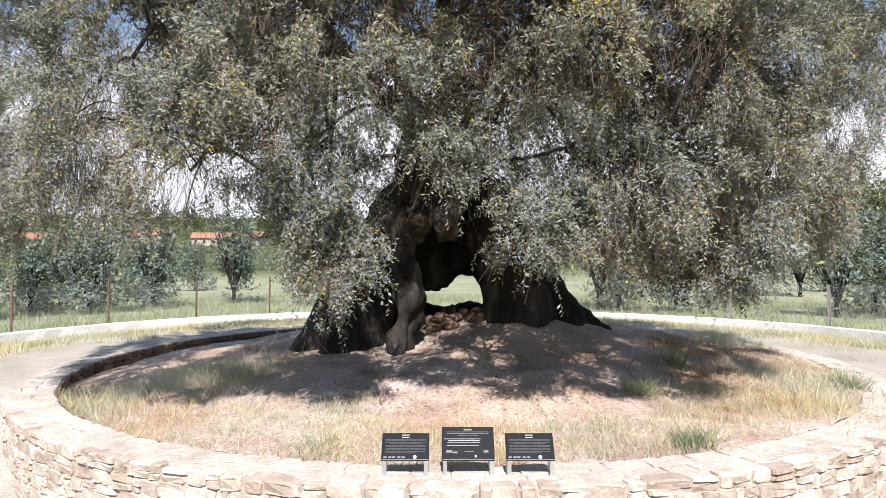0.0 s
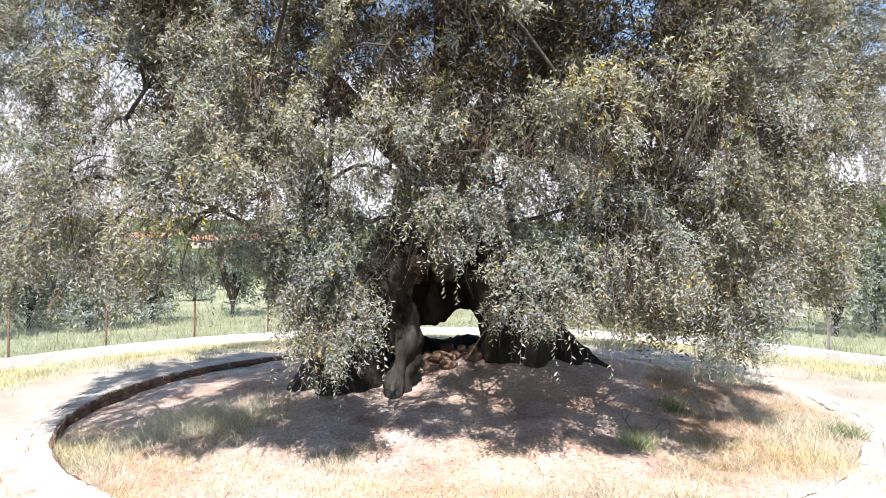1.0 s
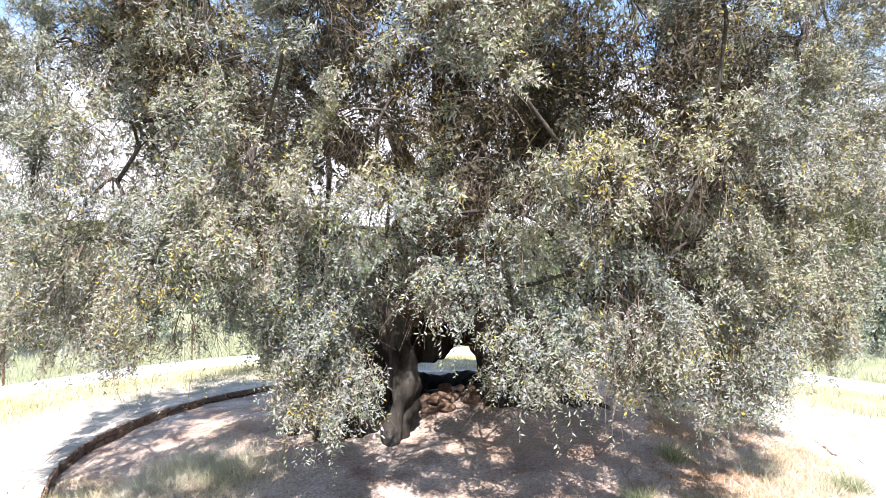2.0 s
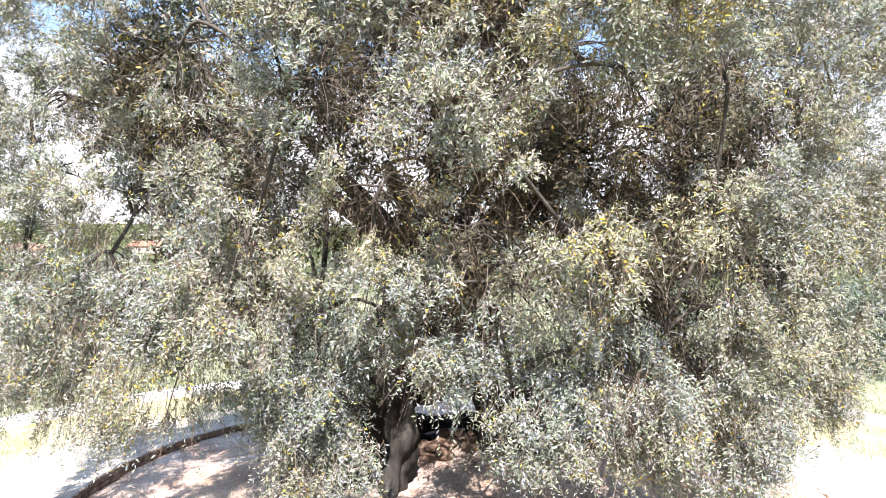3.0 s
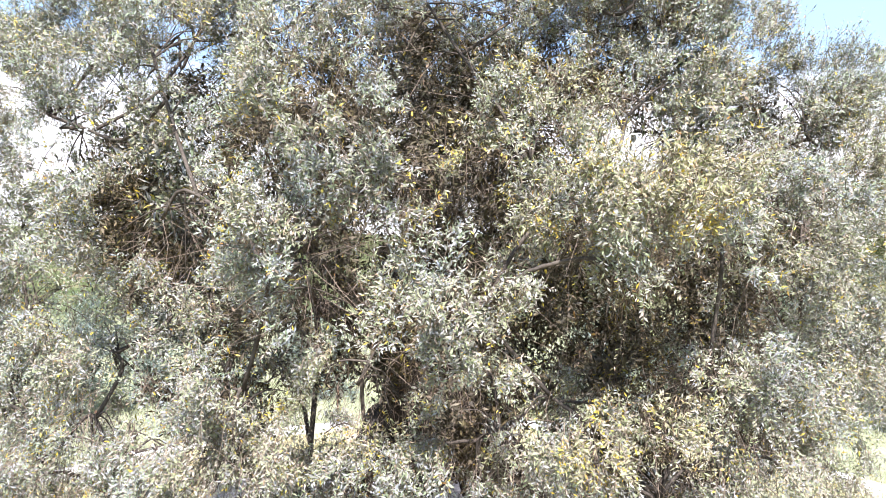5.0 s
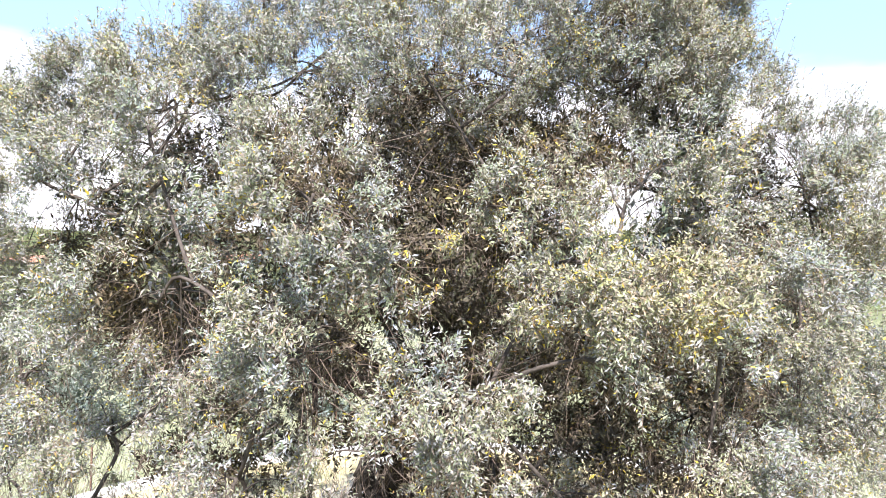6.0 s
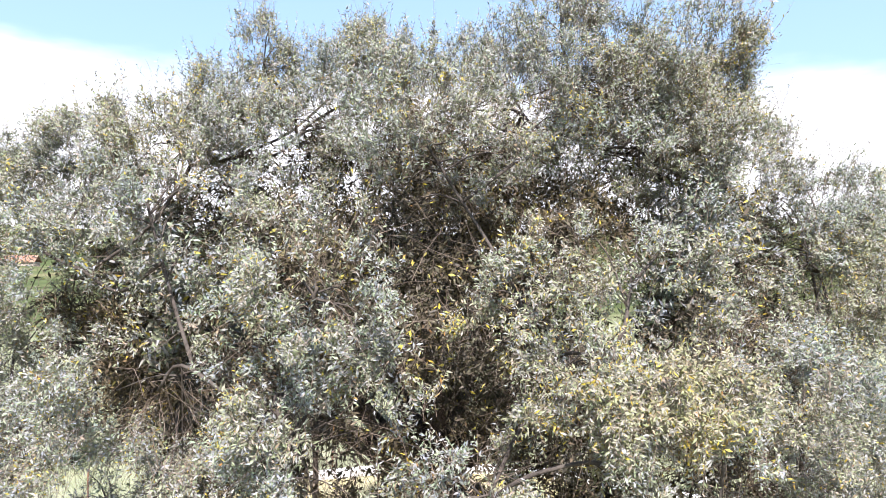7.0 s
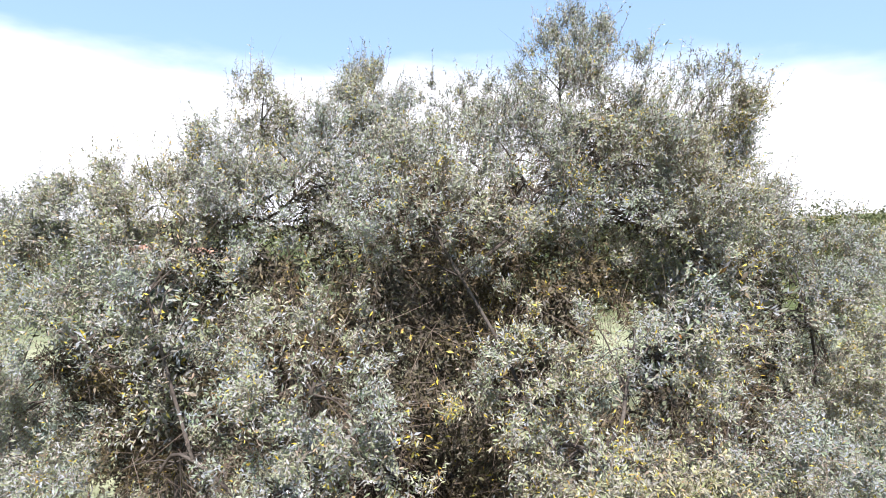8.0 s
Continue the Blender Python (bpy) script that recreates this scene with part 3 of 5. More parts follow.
def weathered_lump(name, points, radii, material, label, sides=36, steps=14, squash=1.0):
    """A rib or burl of the trunk with furrows along it."""
    bm = bmesh.new()
    pts = bend(points, steps)
    tube(bm, pts, list(np.interp(np.linspace(0, len(radii) - 1, len(pts)), range(len(radii)), radii)), sides)
    bm.normal_update()
    for v, q in [(v, v.co + v.normal * (noise.noise((v.co.x * 6, v.co.y * 6, v.co.z * 2.2)) * 0.14 + noise.noise((v.co.x * 22, v.co.y * 22, v.co.z * 4)) * 0.035 + noise.noise((v.co.x * 3, v.co.y * 3, v.co.z * 3)) * 0.05)) for v in bm.verts]:
        v.co = q
    for f in bm.faces:
        f.smooth = True
    part(name, bm, material, olive, label)


weathered_lump("trunk_rib", [(-0.72, -1.00, 0.42), (-0.62, -1.02, 0.75), (-0.44, -1.02, 1.4), (-0.56, -0.85, 1.95), (-0.56, -0.55, 2.7)], [0.20, 0.18, 0.23, 0.17, 0.20], GREY_WOOD, "grey weathered rib of bare wood")
weathered_lump("burl", [(-0.48, -0.62, 2.38), (-0.40, -0.82, 2.45), (-0.36, -0.98, 2.47)], [0.23, 0.18, 0.08], BROWN_WOOD, "round knotted brown burl")
weathered_lump("burl", [(0.02, -0.66, 2.42), (0.03, -0.84, 2.48), (0.04, -0.96, 2.49)], [0.21, 0.16, 0.07], BROWN_WOOD, "round knotted brown burl")
weathered_lump("burl", [(-0.22, -0.5, 2.70), (-0.20, -0.75, 2.72), (-0.2, -0.86, 2.72)], [0.25, 0.17, 0.07], BROWN_WOOD, "round knotted brown burl")

FORK = Vector((0.0, -0.15, 4.1))
FORKS = []


def main_limb(x, y, z, size):
    """A thick limb from the trunk's head to a fork, from which boughs go on."""
    end = Vector((x, y, z))
    mid = FORK.lerp(end, 0.5) + Vector((x * 0.08, y * 0.08, -0.12))
    bm = bmesh.new()
    pts = bend([FORK - Vector((0, 0, 0.5)), mid, end], 5)
    tube(bm, pts, list(np.linspace(size, size * 0.55, len(pts))), 10, 0.08)
    part("main_limb", bm, BARK, olive)
    FORKS.append((end, size * 0.5))


for fork in ((-1.5, -1.3, 4.7, 0.20), (1.5, -1.3, 4.7, 0.20), (0.2, -1.4, 5.2, 0.18), (-2.1, -0.3, 5.8, 0.16), (2.2, -0.3, 5.9, 0.16), (0.0, -0.3, 6.5, 0.17), (0.9, 1.2, 5.6, 0.18), (-0.9, 1.3, 5.5, 0.18)):
    main_limb(*fork)


def bough(x, y, z, rx, ry, rz, weep=0.5, dens=1.0, leaf=0.046, material=None, twiggy=1.0):
    """One limb from a fork to a mass of foliage, which hangs on it."""
    c = Vector((x, y, z))
    a, size = min(FORKS, key=lambda f: (f[0] - c).length + 1.5 * max(0.0, f[0].z - z))
    m1 = a.lerp(c, 0.4) + Vector((0, 0, 0.25 if z < 6 else -0.1)) + Vector(rng.normal(0, 0.10, 3))
    m2 = a.lerp(c, 0.75) + Vector((0, 0, 0.25 if z < 6 else 0.0)) + Vector(rng.normal(0, 0.08, 3))
    pts = bend([a, m1, m2, c], 4)
    bm = bmesh.new()
    tube(bm, pts, list(np.linspace(size * 0.42, 0.014, len(pts))), 8, 0.08)
    for _ in range(7):                                  # side branches into the mass
        d = Vector(rng.normal(0, 1, 3)).normalized()
        e = c + Vector((d.x * rx, abs(d.y) * ry, d.z * rz)) * 0.72
        s = pts[int(rng.integers(len(pts) // 2, len(pts)))]
        tube(bm, bend([s, s.lerp(e, 0.5) + Vector((0, 0, 0.10)), e], 3), [0.011, 0.010, 0.009, 0.007, 0.006, 0.005, 0.003], 4)
    limb = part("limb", bm, LIMB_BARK, olive)
    FORKS.append((pts[-6], max(0.045, size * 0.55)))    # later boughs may branch from here
    area = 4 * math.pi * (((rx * ry) ** 1.6 + (rx * rz) ** 1.6 + (ry * rz) ** 1.6) / 3) ** (1 / 1.6)
    out = unit(np.array([c.x * 0.8, c.y - 0.6, 0.35 * (c.z - 4.5)]))
    me = foliage_mesh("foliage", c, (rx, ry, rz), int(area * 6.3 * dens * (0.046 / leaf) ** 2) + 1, weep, rng, out, leaf, material=material)
    n = int(area * (10 + 34 * weep) * twiggy)
    d = unit(rng.normal(0, 1, (n, 3)))
    p = np.array(c) + d * np.array([rx, ry, rz]) * rng.uniform(0.2, 0.9, (n, 1)) - out * 0.12
    ln = rng.uniform(0.2, 0.75, (n, 1))
    way = unit(np.array([0, 0, 0.5 - 1.9 * weep]) + d * 0.5 * (1 - weep) + rng.normal(0, 0.34, (n, 3)))
    side = unit(np.cross(way, rng.normal(0, 1, (n, 3)))) * rng.uniform(0.0012, 0.0028, (n, 1))
    mid = p + way * ln * 0.5 + rng.normal(0, 0.025, (n, 3))
    tip = p + way * ln
    v = np.stack([p - side, p + side, mid + side * 0.8, mid - side * 0.8, tip + side * 0.4, tip - side * 0.4], 1).reshape(-1, 3)
    me2 = array_mesh("bare_twig", v, (STEM_FACES[None] + 6 * np.arange(n)[:, None, None]).reshape(-1, 4))
    part_mesh("bare_twig_tangle", me2, TWIG, limb, "thin bare brown twigs inside the foliage")["kind"] = "stuff"
    if me:
        part_mesh("foliage", me, None, limb, "narrow grey-green and silvery leaves on drooping twigs")


# hanging fringe towards the plaques
bough(-1.02, -3.85, 2.25, 0.48, 0.42, 0.66, 0.75, 2.6)
bough(-1.25, -3.75, 2.70, 0.55, 0.45, 0.50, 0.75, 1.8)
bough(0.0, -4.10, 3.00, 0.55, 0.42, 0.36, 0.8, 1.8)
bough(-1.00, -3.85, 1.95, 0.45, 0.38, 0.34, 0.7, 1.8)
bough(-2.70, -3.90, 3.50, 0.70, 0.50, 0.40, 0.6, 1.5)
bough(-1.50, -3.80, 3.60, 0.70, 0.50, 0.40, 0.6, 1.5)
bough(-1.05, -3.70, 3.00, 0.60, 0.45, 0.50, 0.8, 1.3)
bough(-1.75, -4.30, 3.30, 0.70, 0.55, 0.50, 0.8, 1.6)
bough(1.15, -3.75, 3.27, 0.55, 0.50, 0.65, 0.9)
bough(0.85, -4.05, 2.38, 0.45, 0.38, 0.52, 0.7, 2.4)
bough(0.70, -3.90, 3.15, 0.50, 0.42, 0.40, 0.8, 1.2)
bough(1.75, -4.15, 2.70, 0.58, 0.50, 0.95, 0.9, 1.6)
bough(2.60, -3.70, 2.65, 0.75, 0.60, 1.00, 0.85, 2.2)
bough(3.75, -2.90, 3.00, 0.70, 0.70, 1.1, 0.9, 1.6)
bough(4.75, -2.20, 4.00, 0.70, 0.70, 0.85, 0.8, 1.2)
bough(-2.30, -4.10, 2.75, 0.70, 0.50, 0.65, 0.9, 1.0)
bough(-3.15, -4.05, 2.75, 0.60, 0.50, 0.70, 0.85, 0.8)
bough(-4.30, -3.30, 2.75, 0.80, 0.60, 0.70, 0.85, 0.8)
bough(-3.20, -4.00, 3.60, 0.70, 0.55, 0.55, 0.7, 0.9)
bough(-3.85, -3.25, 3.18, 0.85, 0.60, 0.95, 0.9, 0.8)
bough(-4.80, -2.40, 3.40, 0.80, 0.85, 1.00, 0.9, 0.8)
# middle of the crown
bough(-0.50, -4.20, 3.55, 0.75, 0.60, 0.50, 0.55)
bough(0.60, -4.30, 3.65, 0.70, 0.60, 0.55, 0.6)
bough(1.40, -4.45, 3.85, 0.85, 0.70, 0.55, 0.6, 1.0, 0.046, YELLOWING_LEAF)
bough(2.60, -4.15, 4.10, 0.80, 0.80, 0.80, 0.6)
bough(3.70, -3.00, 4.40, 0.90, 0.90, 1.00, 0.6)
bough(-1.60, -4.30, 3.90, 0.80, 0.65, 0.70, 0.6)
bough(-2.90, -3.60, 4.20, 0.90, 0.80, 0.80, 0.6, 1.25)
bough(-4.30, -2.60, 4.80, 0.90, 0.90, 0.90, 0.5, 1.25)
bough(0.20, -4.75, 4.90, 0.75, 0.75, 0.75, 0.4)
bough(-0.95, -4.70, 5.20, 0.70, 0.65, 0.70, 0.4)
bough(-2.30, -4.10, 5.60, 0.90, 0.80, 0.80, 0.4, 1.25)
bough(1.40, -3.90, 5.60, 0.95, 0.60, 0.40, 0.4, 1.3, 0.062)
bough(-0.50, -4.00, 5.95, 0.70, 0.60, 0.40, 0.4, 1.3, 0.062)
bough(1.50, -4.85, 5.66, 0.88, 0.70, 0.48, 0.45, 2.2, 0.046, YELLOWING_LEAF)
bough(-0.55, -4.35, 4.20, 0.60, 0.50, 0.50, 0.6, 1.0, 0.046, YELLOWING_LEAF)
bough(2.80, -3.90, 5.70, 0.90, 0.90, 0.80, 0.4, 1.3)
bough(4.20, -2.60, 6.00, 1.00, 1.00, 1.00, 0.4, 1.2)
# upper crown
bough(-0.85, -4.60, 6.50, 0.90, 0.80, 0.75, 0.25)
bough(0.85, -4.10, 6.40, 0.75, 0.70, 0.60, 0.25, 1.0, 0.046, YELLOWING_LEAF)
bough(2.00, -4.00, 6.70, 0.80, 0.70, 0.60, 0.25)
bough(-2.60, -3.70, 7.25, 0.90, 0.80, 0.85, 0.2)
bough(-4.00, -2.80, 6.70, 0.90, 0.90, 0.90, 0.25)
bough(0.00, -3.20, 7.90, 1.20, 1.00, 0.90, 0.15)
bough(1.90, -2.70, 8.60, 1.10, 1.00, 1.10, 0.1, 1.3)
bough(1.70, -1.70, 9.85, 0.70, 0.70, 0.70, 0.0, 1.5)
bough(3.00, -2.20, 8.58, 0.75, 0.80, 0.72, 0.05, 1.5)
bough(-2.25, -2.00, 8.50, 0.58, 0.70, 0.75, 0.0, 1.4)
bough(-1.90, -2.30, 7.95, 1.00, 0.90, 0.85, 0.1, 1.2)
bough(2.50, -2.10, 7.80, 1.10, 1.00, 0.85, 0.1, 1.2)
bough(0.85, -2.30, 8.50, 0.95, 0.90, 0.85, 0.05, 1.2)
bough(-0.95, 0.30, 9.75, 0.70, 0.80, 0.80, 0.0, 1.2)
bough(-4.60, -2.30, 7.32, 0.80, 0.80, 0.60, 0.1)
bough(-3.80, -2.60, 7.45, 0.70, 0.70, 0.65, 0.1)
bough(-2.95, -2.40, 8.10, 0.65, 0.70, 0.60, 0.05)
bough(1.00, -3.00, 8.00, 0.80, 0.70, 0.70, 0.1)
bough(2.60, -3.00, 7.90, 0.80, 0.70, 0.75, 0.1)
bough(5.10, -1.40, 7.25, 0.90, 1.00, 0.80, 0.2)
bough(0.60, -0.60, 8.95, 1.40, 1.20, 0.95, 0.05, 0.8)
bough(-3.20, -2.10, 7.78, 0.95, 0.90, 0.80, 0.05)
bough(-1.10, -1.90, 8.40, 1.10, 0.90, 0.90, 0.05, 1.3)
bough(-0.70, -1.40, 8.95, 0.90, 0.80, 0.75, 0.05, 1.3)
bough(3.70, -1.70, 7.70, 0.90, 0.95, 0.95, 0.1)
bough(5.50, -0.90, 6.00, 0.90, 1.10, 1.10, 0.3)
bough(4.60, -1.90, 4.90, 0.80, 0.90, 1.10, 0.6)
bough(-5.00, -1.80, 6.10, 0.90, 0.90, 1.10, 0.3)
bough(-5.25, -1.50, 4.40, 0.80, 0.90, 1.00, 0.6)
bough(1.52, -5.05, 5.02, 0.20, 0.20, 0.18, 0.7, 2.0, 0.046, YELLOWING_LEAF)
bough(-1.02, -5.05, 5.55, 0.30, 0.28, 0.22, 0.4, 2.0, 0.046, YELLOWING_LEAF)
bough(-2.20, -2.90, 4.60, 0.80, 0.60, 0.60, 0.5, 1.2)
bough(-4.50, -2.20, 5.60, 0.90, 0.70, 0.80, 0.5, 0.8)
bough(4.60, -1.90, 7.25, 0.80, 0.80, 0.60, 0.2, 1.2)
bough(4.40, -2.30, 6.90, 0.70, 0.70, 0.60, 0.2, 1.0)
bough(-1.95, -2.20, 9.12, 0.42, 0.45, 0.48, 0.05, 1.6)
bough(3.15, -2.60, 8.98, 0.52, 0.60, 0.60, 0.05, 1.6)
bough(-3.75, -2.50, 8.02, 0.55, 0.60, 0.48, 0.05, 1.4)
bough(-4.75, -2.30, 7.72, 0.50, 0.60, 0.45, 0.05, 1.4)
# shaded heart of the crown, its shade put into a dark brown leaf colour
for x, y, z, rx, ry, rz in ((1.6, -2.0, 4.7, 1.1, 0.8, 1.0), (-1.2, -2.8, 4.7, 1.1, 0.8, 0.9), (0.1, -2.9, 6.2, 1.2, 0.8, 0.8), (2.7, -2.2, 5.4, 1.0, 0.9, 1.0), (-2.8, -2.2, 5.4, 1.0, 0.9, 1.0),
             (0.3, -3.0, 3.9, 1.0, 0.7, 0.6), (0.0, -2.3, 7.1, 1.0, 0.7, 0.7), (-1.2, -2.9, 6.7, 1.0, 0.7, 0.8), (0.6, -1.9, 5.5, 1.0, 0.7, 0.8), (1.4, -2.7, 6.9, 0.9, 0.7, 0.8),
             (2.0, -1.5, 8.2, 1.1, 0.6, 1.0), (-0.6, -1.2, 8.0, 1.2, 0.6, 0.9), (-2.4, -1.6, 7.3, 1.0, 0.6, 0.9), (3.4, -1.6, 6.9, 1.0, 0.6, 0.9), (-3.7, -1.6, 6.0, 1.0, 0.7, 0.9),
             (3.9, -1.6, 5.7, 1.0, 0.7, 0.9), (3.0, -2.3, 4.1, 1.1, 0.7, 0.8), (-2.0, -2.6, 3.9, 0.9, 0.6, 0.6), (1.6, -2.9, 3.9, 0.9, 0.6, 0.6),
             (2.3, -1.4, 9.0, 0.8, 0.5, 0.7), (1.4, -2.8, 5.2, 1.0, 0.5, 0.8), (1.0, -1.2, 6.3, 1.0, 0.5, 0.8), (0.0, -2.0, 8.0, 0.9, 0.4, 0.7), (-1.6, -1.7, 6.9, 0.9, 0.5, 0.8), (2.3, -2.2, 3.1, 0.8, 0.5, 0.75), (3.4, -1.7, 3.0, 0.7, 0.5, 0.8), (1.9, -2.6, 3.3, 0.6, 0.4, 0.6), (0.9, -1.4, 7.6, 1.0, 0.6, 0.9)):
    bough(x, max(y, -3.0) + 0.3, z, rx, ry, rz, 0.6, 1.8, 0.085, SHADED_INNER_LEAF, 1.6)
# brown middle of the crown and behind the hanging curtain; leaf colour holds the shade
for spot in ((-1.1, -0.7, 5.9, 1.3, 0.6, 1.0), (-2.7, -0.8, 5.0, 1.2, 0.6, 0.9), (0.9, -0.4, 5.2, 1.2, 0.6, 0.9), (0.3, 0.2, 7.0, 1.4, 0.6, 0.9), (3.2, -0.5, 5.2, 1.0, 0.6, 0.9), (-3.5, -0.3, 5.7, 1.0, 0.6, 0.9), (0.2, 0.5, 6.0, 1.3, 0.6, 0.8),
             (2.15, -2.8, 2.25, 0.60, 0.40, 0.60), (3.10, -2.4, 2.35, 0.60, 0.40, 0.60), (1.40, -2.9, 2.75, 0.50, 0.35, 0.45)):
    bough(*spot, 0.8, 1.8, 0.10 if spot[1] > -1 else 0.075, SHADED_INNER_LEAF, 2.0)
# far side of the crown
for spot in ((0.0, 2.6, 5.6, 2.3, 1.4, 2.0), (-3.5, 1.4, 5.6, 1.9, 1.7, 2.0), (3.5, 1.4, 5.4, 1.9, 1.7, 2.0), (0.2, 3.7, 3.6, 2.0, 1.1, 1.0),
             (4.9, 0.4, 3.4, 1.0, 1.2, 1.3), (0.0, 1.2, 7.6, 2.2, 1.7, 1.5), (-2.6, -1.4, 6.4, 1.3, 1.2, 1.1), (2.7, -1.3, 7.0, 1.3, 1.2, 1.2)):
    bough(*spot, 0.5, 1.5, 0.13, None, 0.3)


# ---- stones under the arch of the trunk ----
def rough_rock(seed, flat=0.7):
    r = random.Random(seed)
    bm = bmesh.new()
    bmesh.ops.create_icosphere(bm, subdivisions=2, radius=0.5)
    cut = [(Vector((r.uniform(-1, 1), r.uniform(-1, 1), r.uniform(-1, 1))).normalized(), r.uniform(0.26, 0.42)) for _ in range(7)]
    for v in bm.verts:
        for n, d in cut:
            over = v.co.dot(n) - d
            if over > 0:
                v.co -= n * over * 0.9
        v.co.z *= flat
    me = bpy.data.meshes.new("rock")
    bm.to_mesh(me)
    bm.free()
    me.materials.append(ROCK)
    return me


rock_kinds = [rough_rock(k) for k in range(5)]
rr = random.Random(4)
for k in range(17):
    layer = k // 7
    x = 0.15 + rr.uniform(-0.5, 0.5) * (1 - 0.25 * layer)
    y = -0.05 + rr.uniform(-0.35, 0.35)
    size = rr.uniform(0.16, 0.32)
    ob = new("rock", rock_kinds[k % 5])
    ob.matrix_world = Matrix.Translation((x, y, mound_height(x, y) + size * 0.2 + layer * 0.05)) @ Euler((rr.uniform(-0.4, 0.4), rr.uniform(-0.4, 0.4), rr.uniform(0, 6))).to_matrix().to_4x4() @ Matrix.Scale(size, 4)
    tagged(ob, "rough reddish-brown stone piled under the hollow trunk", "rock", "stones under the trunk")


# ---- plaques ----
def plaque(x0, x1, y_top, z_top, y_low, z_low, logos):
    """A black text panel sloped towards the path on two steel legs."""
    w = x1 - x0
    base = tagged(new("information_plaque"), "sloped black information plaque with white print on steel legs", "sign", "plaques on the wall")
    base.location = ((x0 + x1) / 2, y_low, WALL_TOP)
    top, low = Vector((0, y_top - y_low, z_top - WALL_TOP)), Vector((0, 0, z_low - WALL_TOP))
    mid, run = (top + low) / 2, top - low
    tilt = Matrix.Rotation(math.atan2(run.z, run.y), 4, "X")
    h = run.length
    bm = bmesh.new()
    box(bm, (w, h, 0.014), mid, tilt, 0.003)
    panel = part("panel", bm, PANEL, base)

    def strip(u, v, su, sv, ink, name):
        bm = bmesh.new()
        box(bm, (su, sv, 0.0016), mid + tilt.to_3x3() @ Vector((u, v, 0.0085)), tilt)
        part(name, bm, ink, panel)

    r = random.Random(int(x0 * 100))
    strip(0, h * 0.41, w * 0.16, 0.012, GREY_INK, "emblem")
    if logos == 7:
        for v in (0.34, 0.29, 0.24):
            strip(0, h * v, w * (0.80 if v > 0.25 else 0.40), 0.0030, GREY_INK, "text_line")
        for v in (0.13, 0.08, 0.03, -0.06):
            strip(-w * r.uniform(0.04, 0.12), h * v, w * r.uniform(0.55, 0.75), 0.0028, INK, "text_line")
        strip(-w * 0.36, -h * 0.24, w * 0.11, 0.018, GREY_INK, "emblem")
        strip(-w * 0.25, -h * 0.27, w * 0.09, 0.012, GREY_INK, "emblem")
        strip(w * 0.02, -h * 0.24, w * 0.18, 0.004, GREY_INK, "emblem")
        strip(w * 0.34, -h * 0.24, w * 0.09, 0.018, GREY_INK, "emblem")
        strip(w * 0.14, -h * 0.38, w * 0.03, 0.016, INK, "emblem")
    else:
        strip(0, h * 0.33, w * 0.15, 0.004, INK, "text_line")
        for k in range(10):
            v = 0.26 - 0.055 * k
            strip(-w * (0.0 if k < 9 else 0.1), h * v, w * (r.uniform(0.84, 0.90) if k not in (3, 9) else 0.66), 0.0017, GREY_INK, "text_line")
        for k, u in enumerate((-0.42, -0.32, -0.24, -0.13, -0.04)):
            strip(w * u, -h * 0.39, w * 0.065, 0.011, GREY_INK, "emblem")
        bm = bmesh.new()
        bmesh.ops.create_cone(bm, cap_ends=True, segments=18, radius1=0.013, radius2=0.013, depth=0.0016, matrix=Matrix.Translation(mid + tilt.to_3x3() @ Vector((w * 0.2, -h * 0.38, 0.0085))) @ tilt)
        part("emblem", bm, INK, panel)
    strip(0, -h * 0.475, w * 0.985, 0.004, GREY_INK, "rim")
    for s in (-1, 1):
        bm = bmesh.new()
        u = s * (w / 2 - 0.022)
        box(bm, (0.030, 0.012, low.z + 0.004), (u, 0.006, low.z / 2 - 0.004), None, 0.002)
        box(bm, (0.030, h * 0.9, 0.008), mid + tilt.to_3x3() @ Vector((u, 0, -0.012)), tilt, 0.002)
        box(bm, (0.030, 0.012, top.z - 0.03), (u, top.y - 0.02, (top.z - 0.03) / 2), None, 0.002)
        part("leg", bm, STEEL, base, "brushed steel leg")
    return base


plaque(-0.445, -0.100, -5.16, 0.66, -5.28, 0.497, 3)
plaque(-0.008, 0.372, -5.14, 0.70, -5.28, 0.497, 7)
plaque(0.455, 0.805, -5.16, 0.66, -5.28, 0.497, 3)


# ---- fence behind the kerb wall ----
POST_R = 11.2


def fence_post(angle, height, mat, label, lean=0.0):
    x, y = RX + POST_R * math.cos(angle), RY + POST_R * math.sin(angle)
    z = ground_height(x, y)
    ob = tagged(new("fence_post"), label, "fence post", "fence posts behind the kerb wall")
    ob.matrix_world = pose(x, y, z - 0.1, lean, lean * 0.6, math.degrees(angle))
    bm = bmesh.new()
    box(bm, (0.055, 0.012, height + 0.1), (0, 0.022, (height + 0.1) / 2), None, 0.002)
    box(bm, (0.012, 0.055, height + 0.1), (0.022, 0.0, (height + 0.1) / 2), None, 0.002)
    part("angle_bar", bm, mat, ob)
    for k in range(3):
        bm = bmesh.new()
        box(bm, (0.02, 0.07, 0.006), (0.0, 0.0, 0.25 + k * (height - 0.2) / 2))
        part("wire_tie", bm, WIRE, ob)


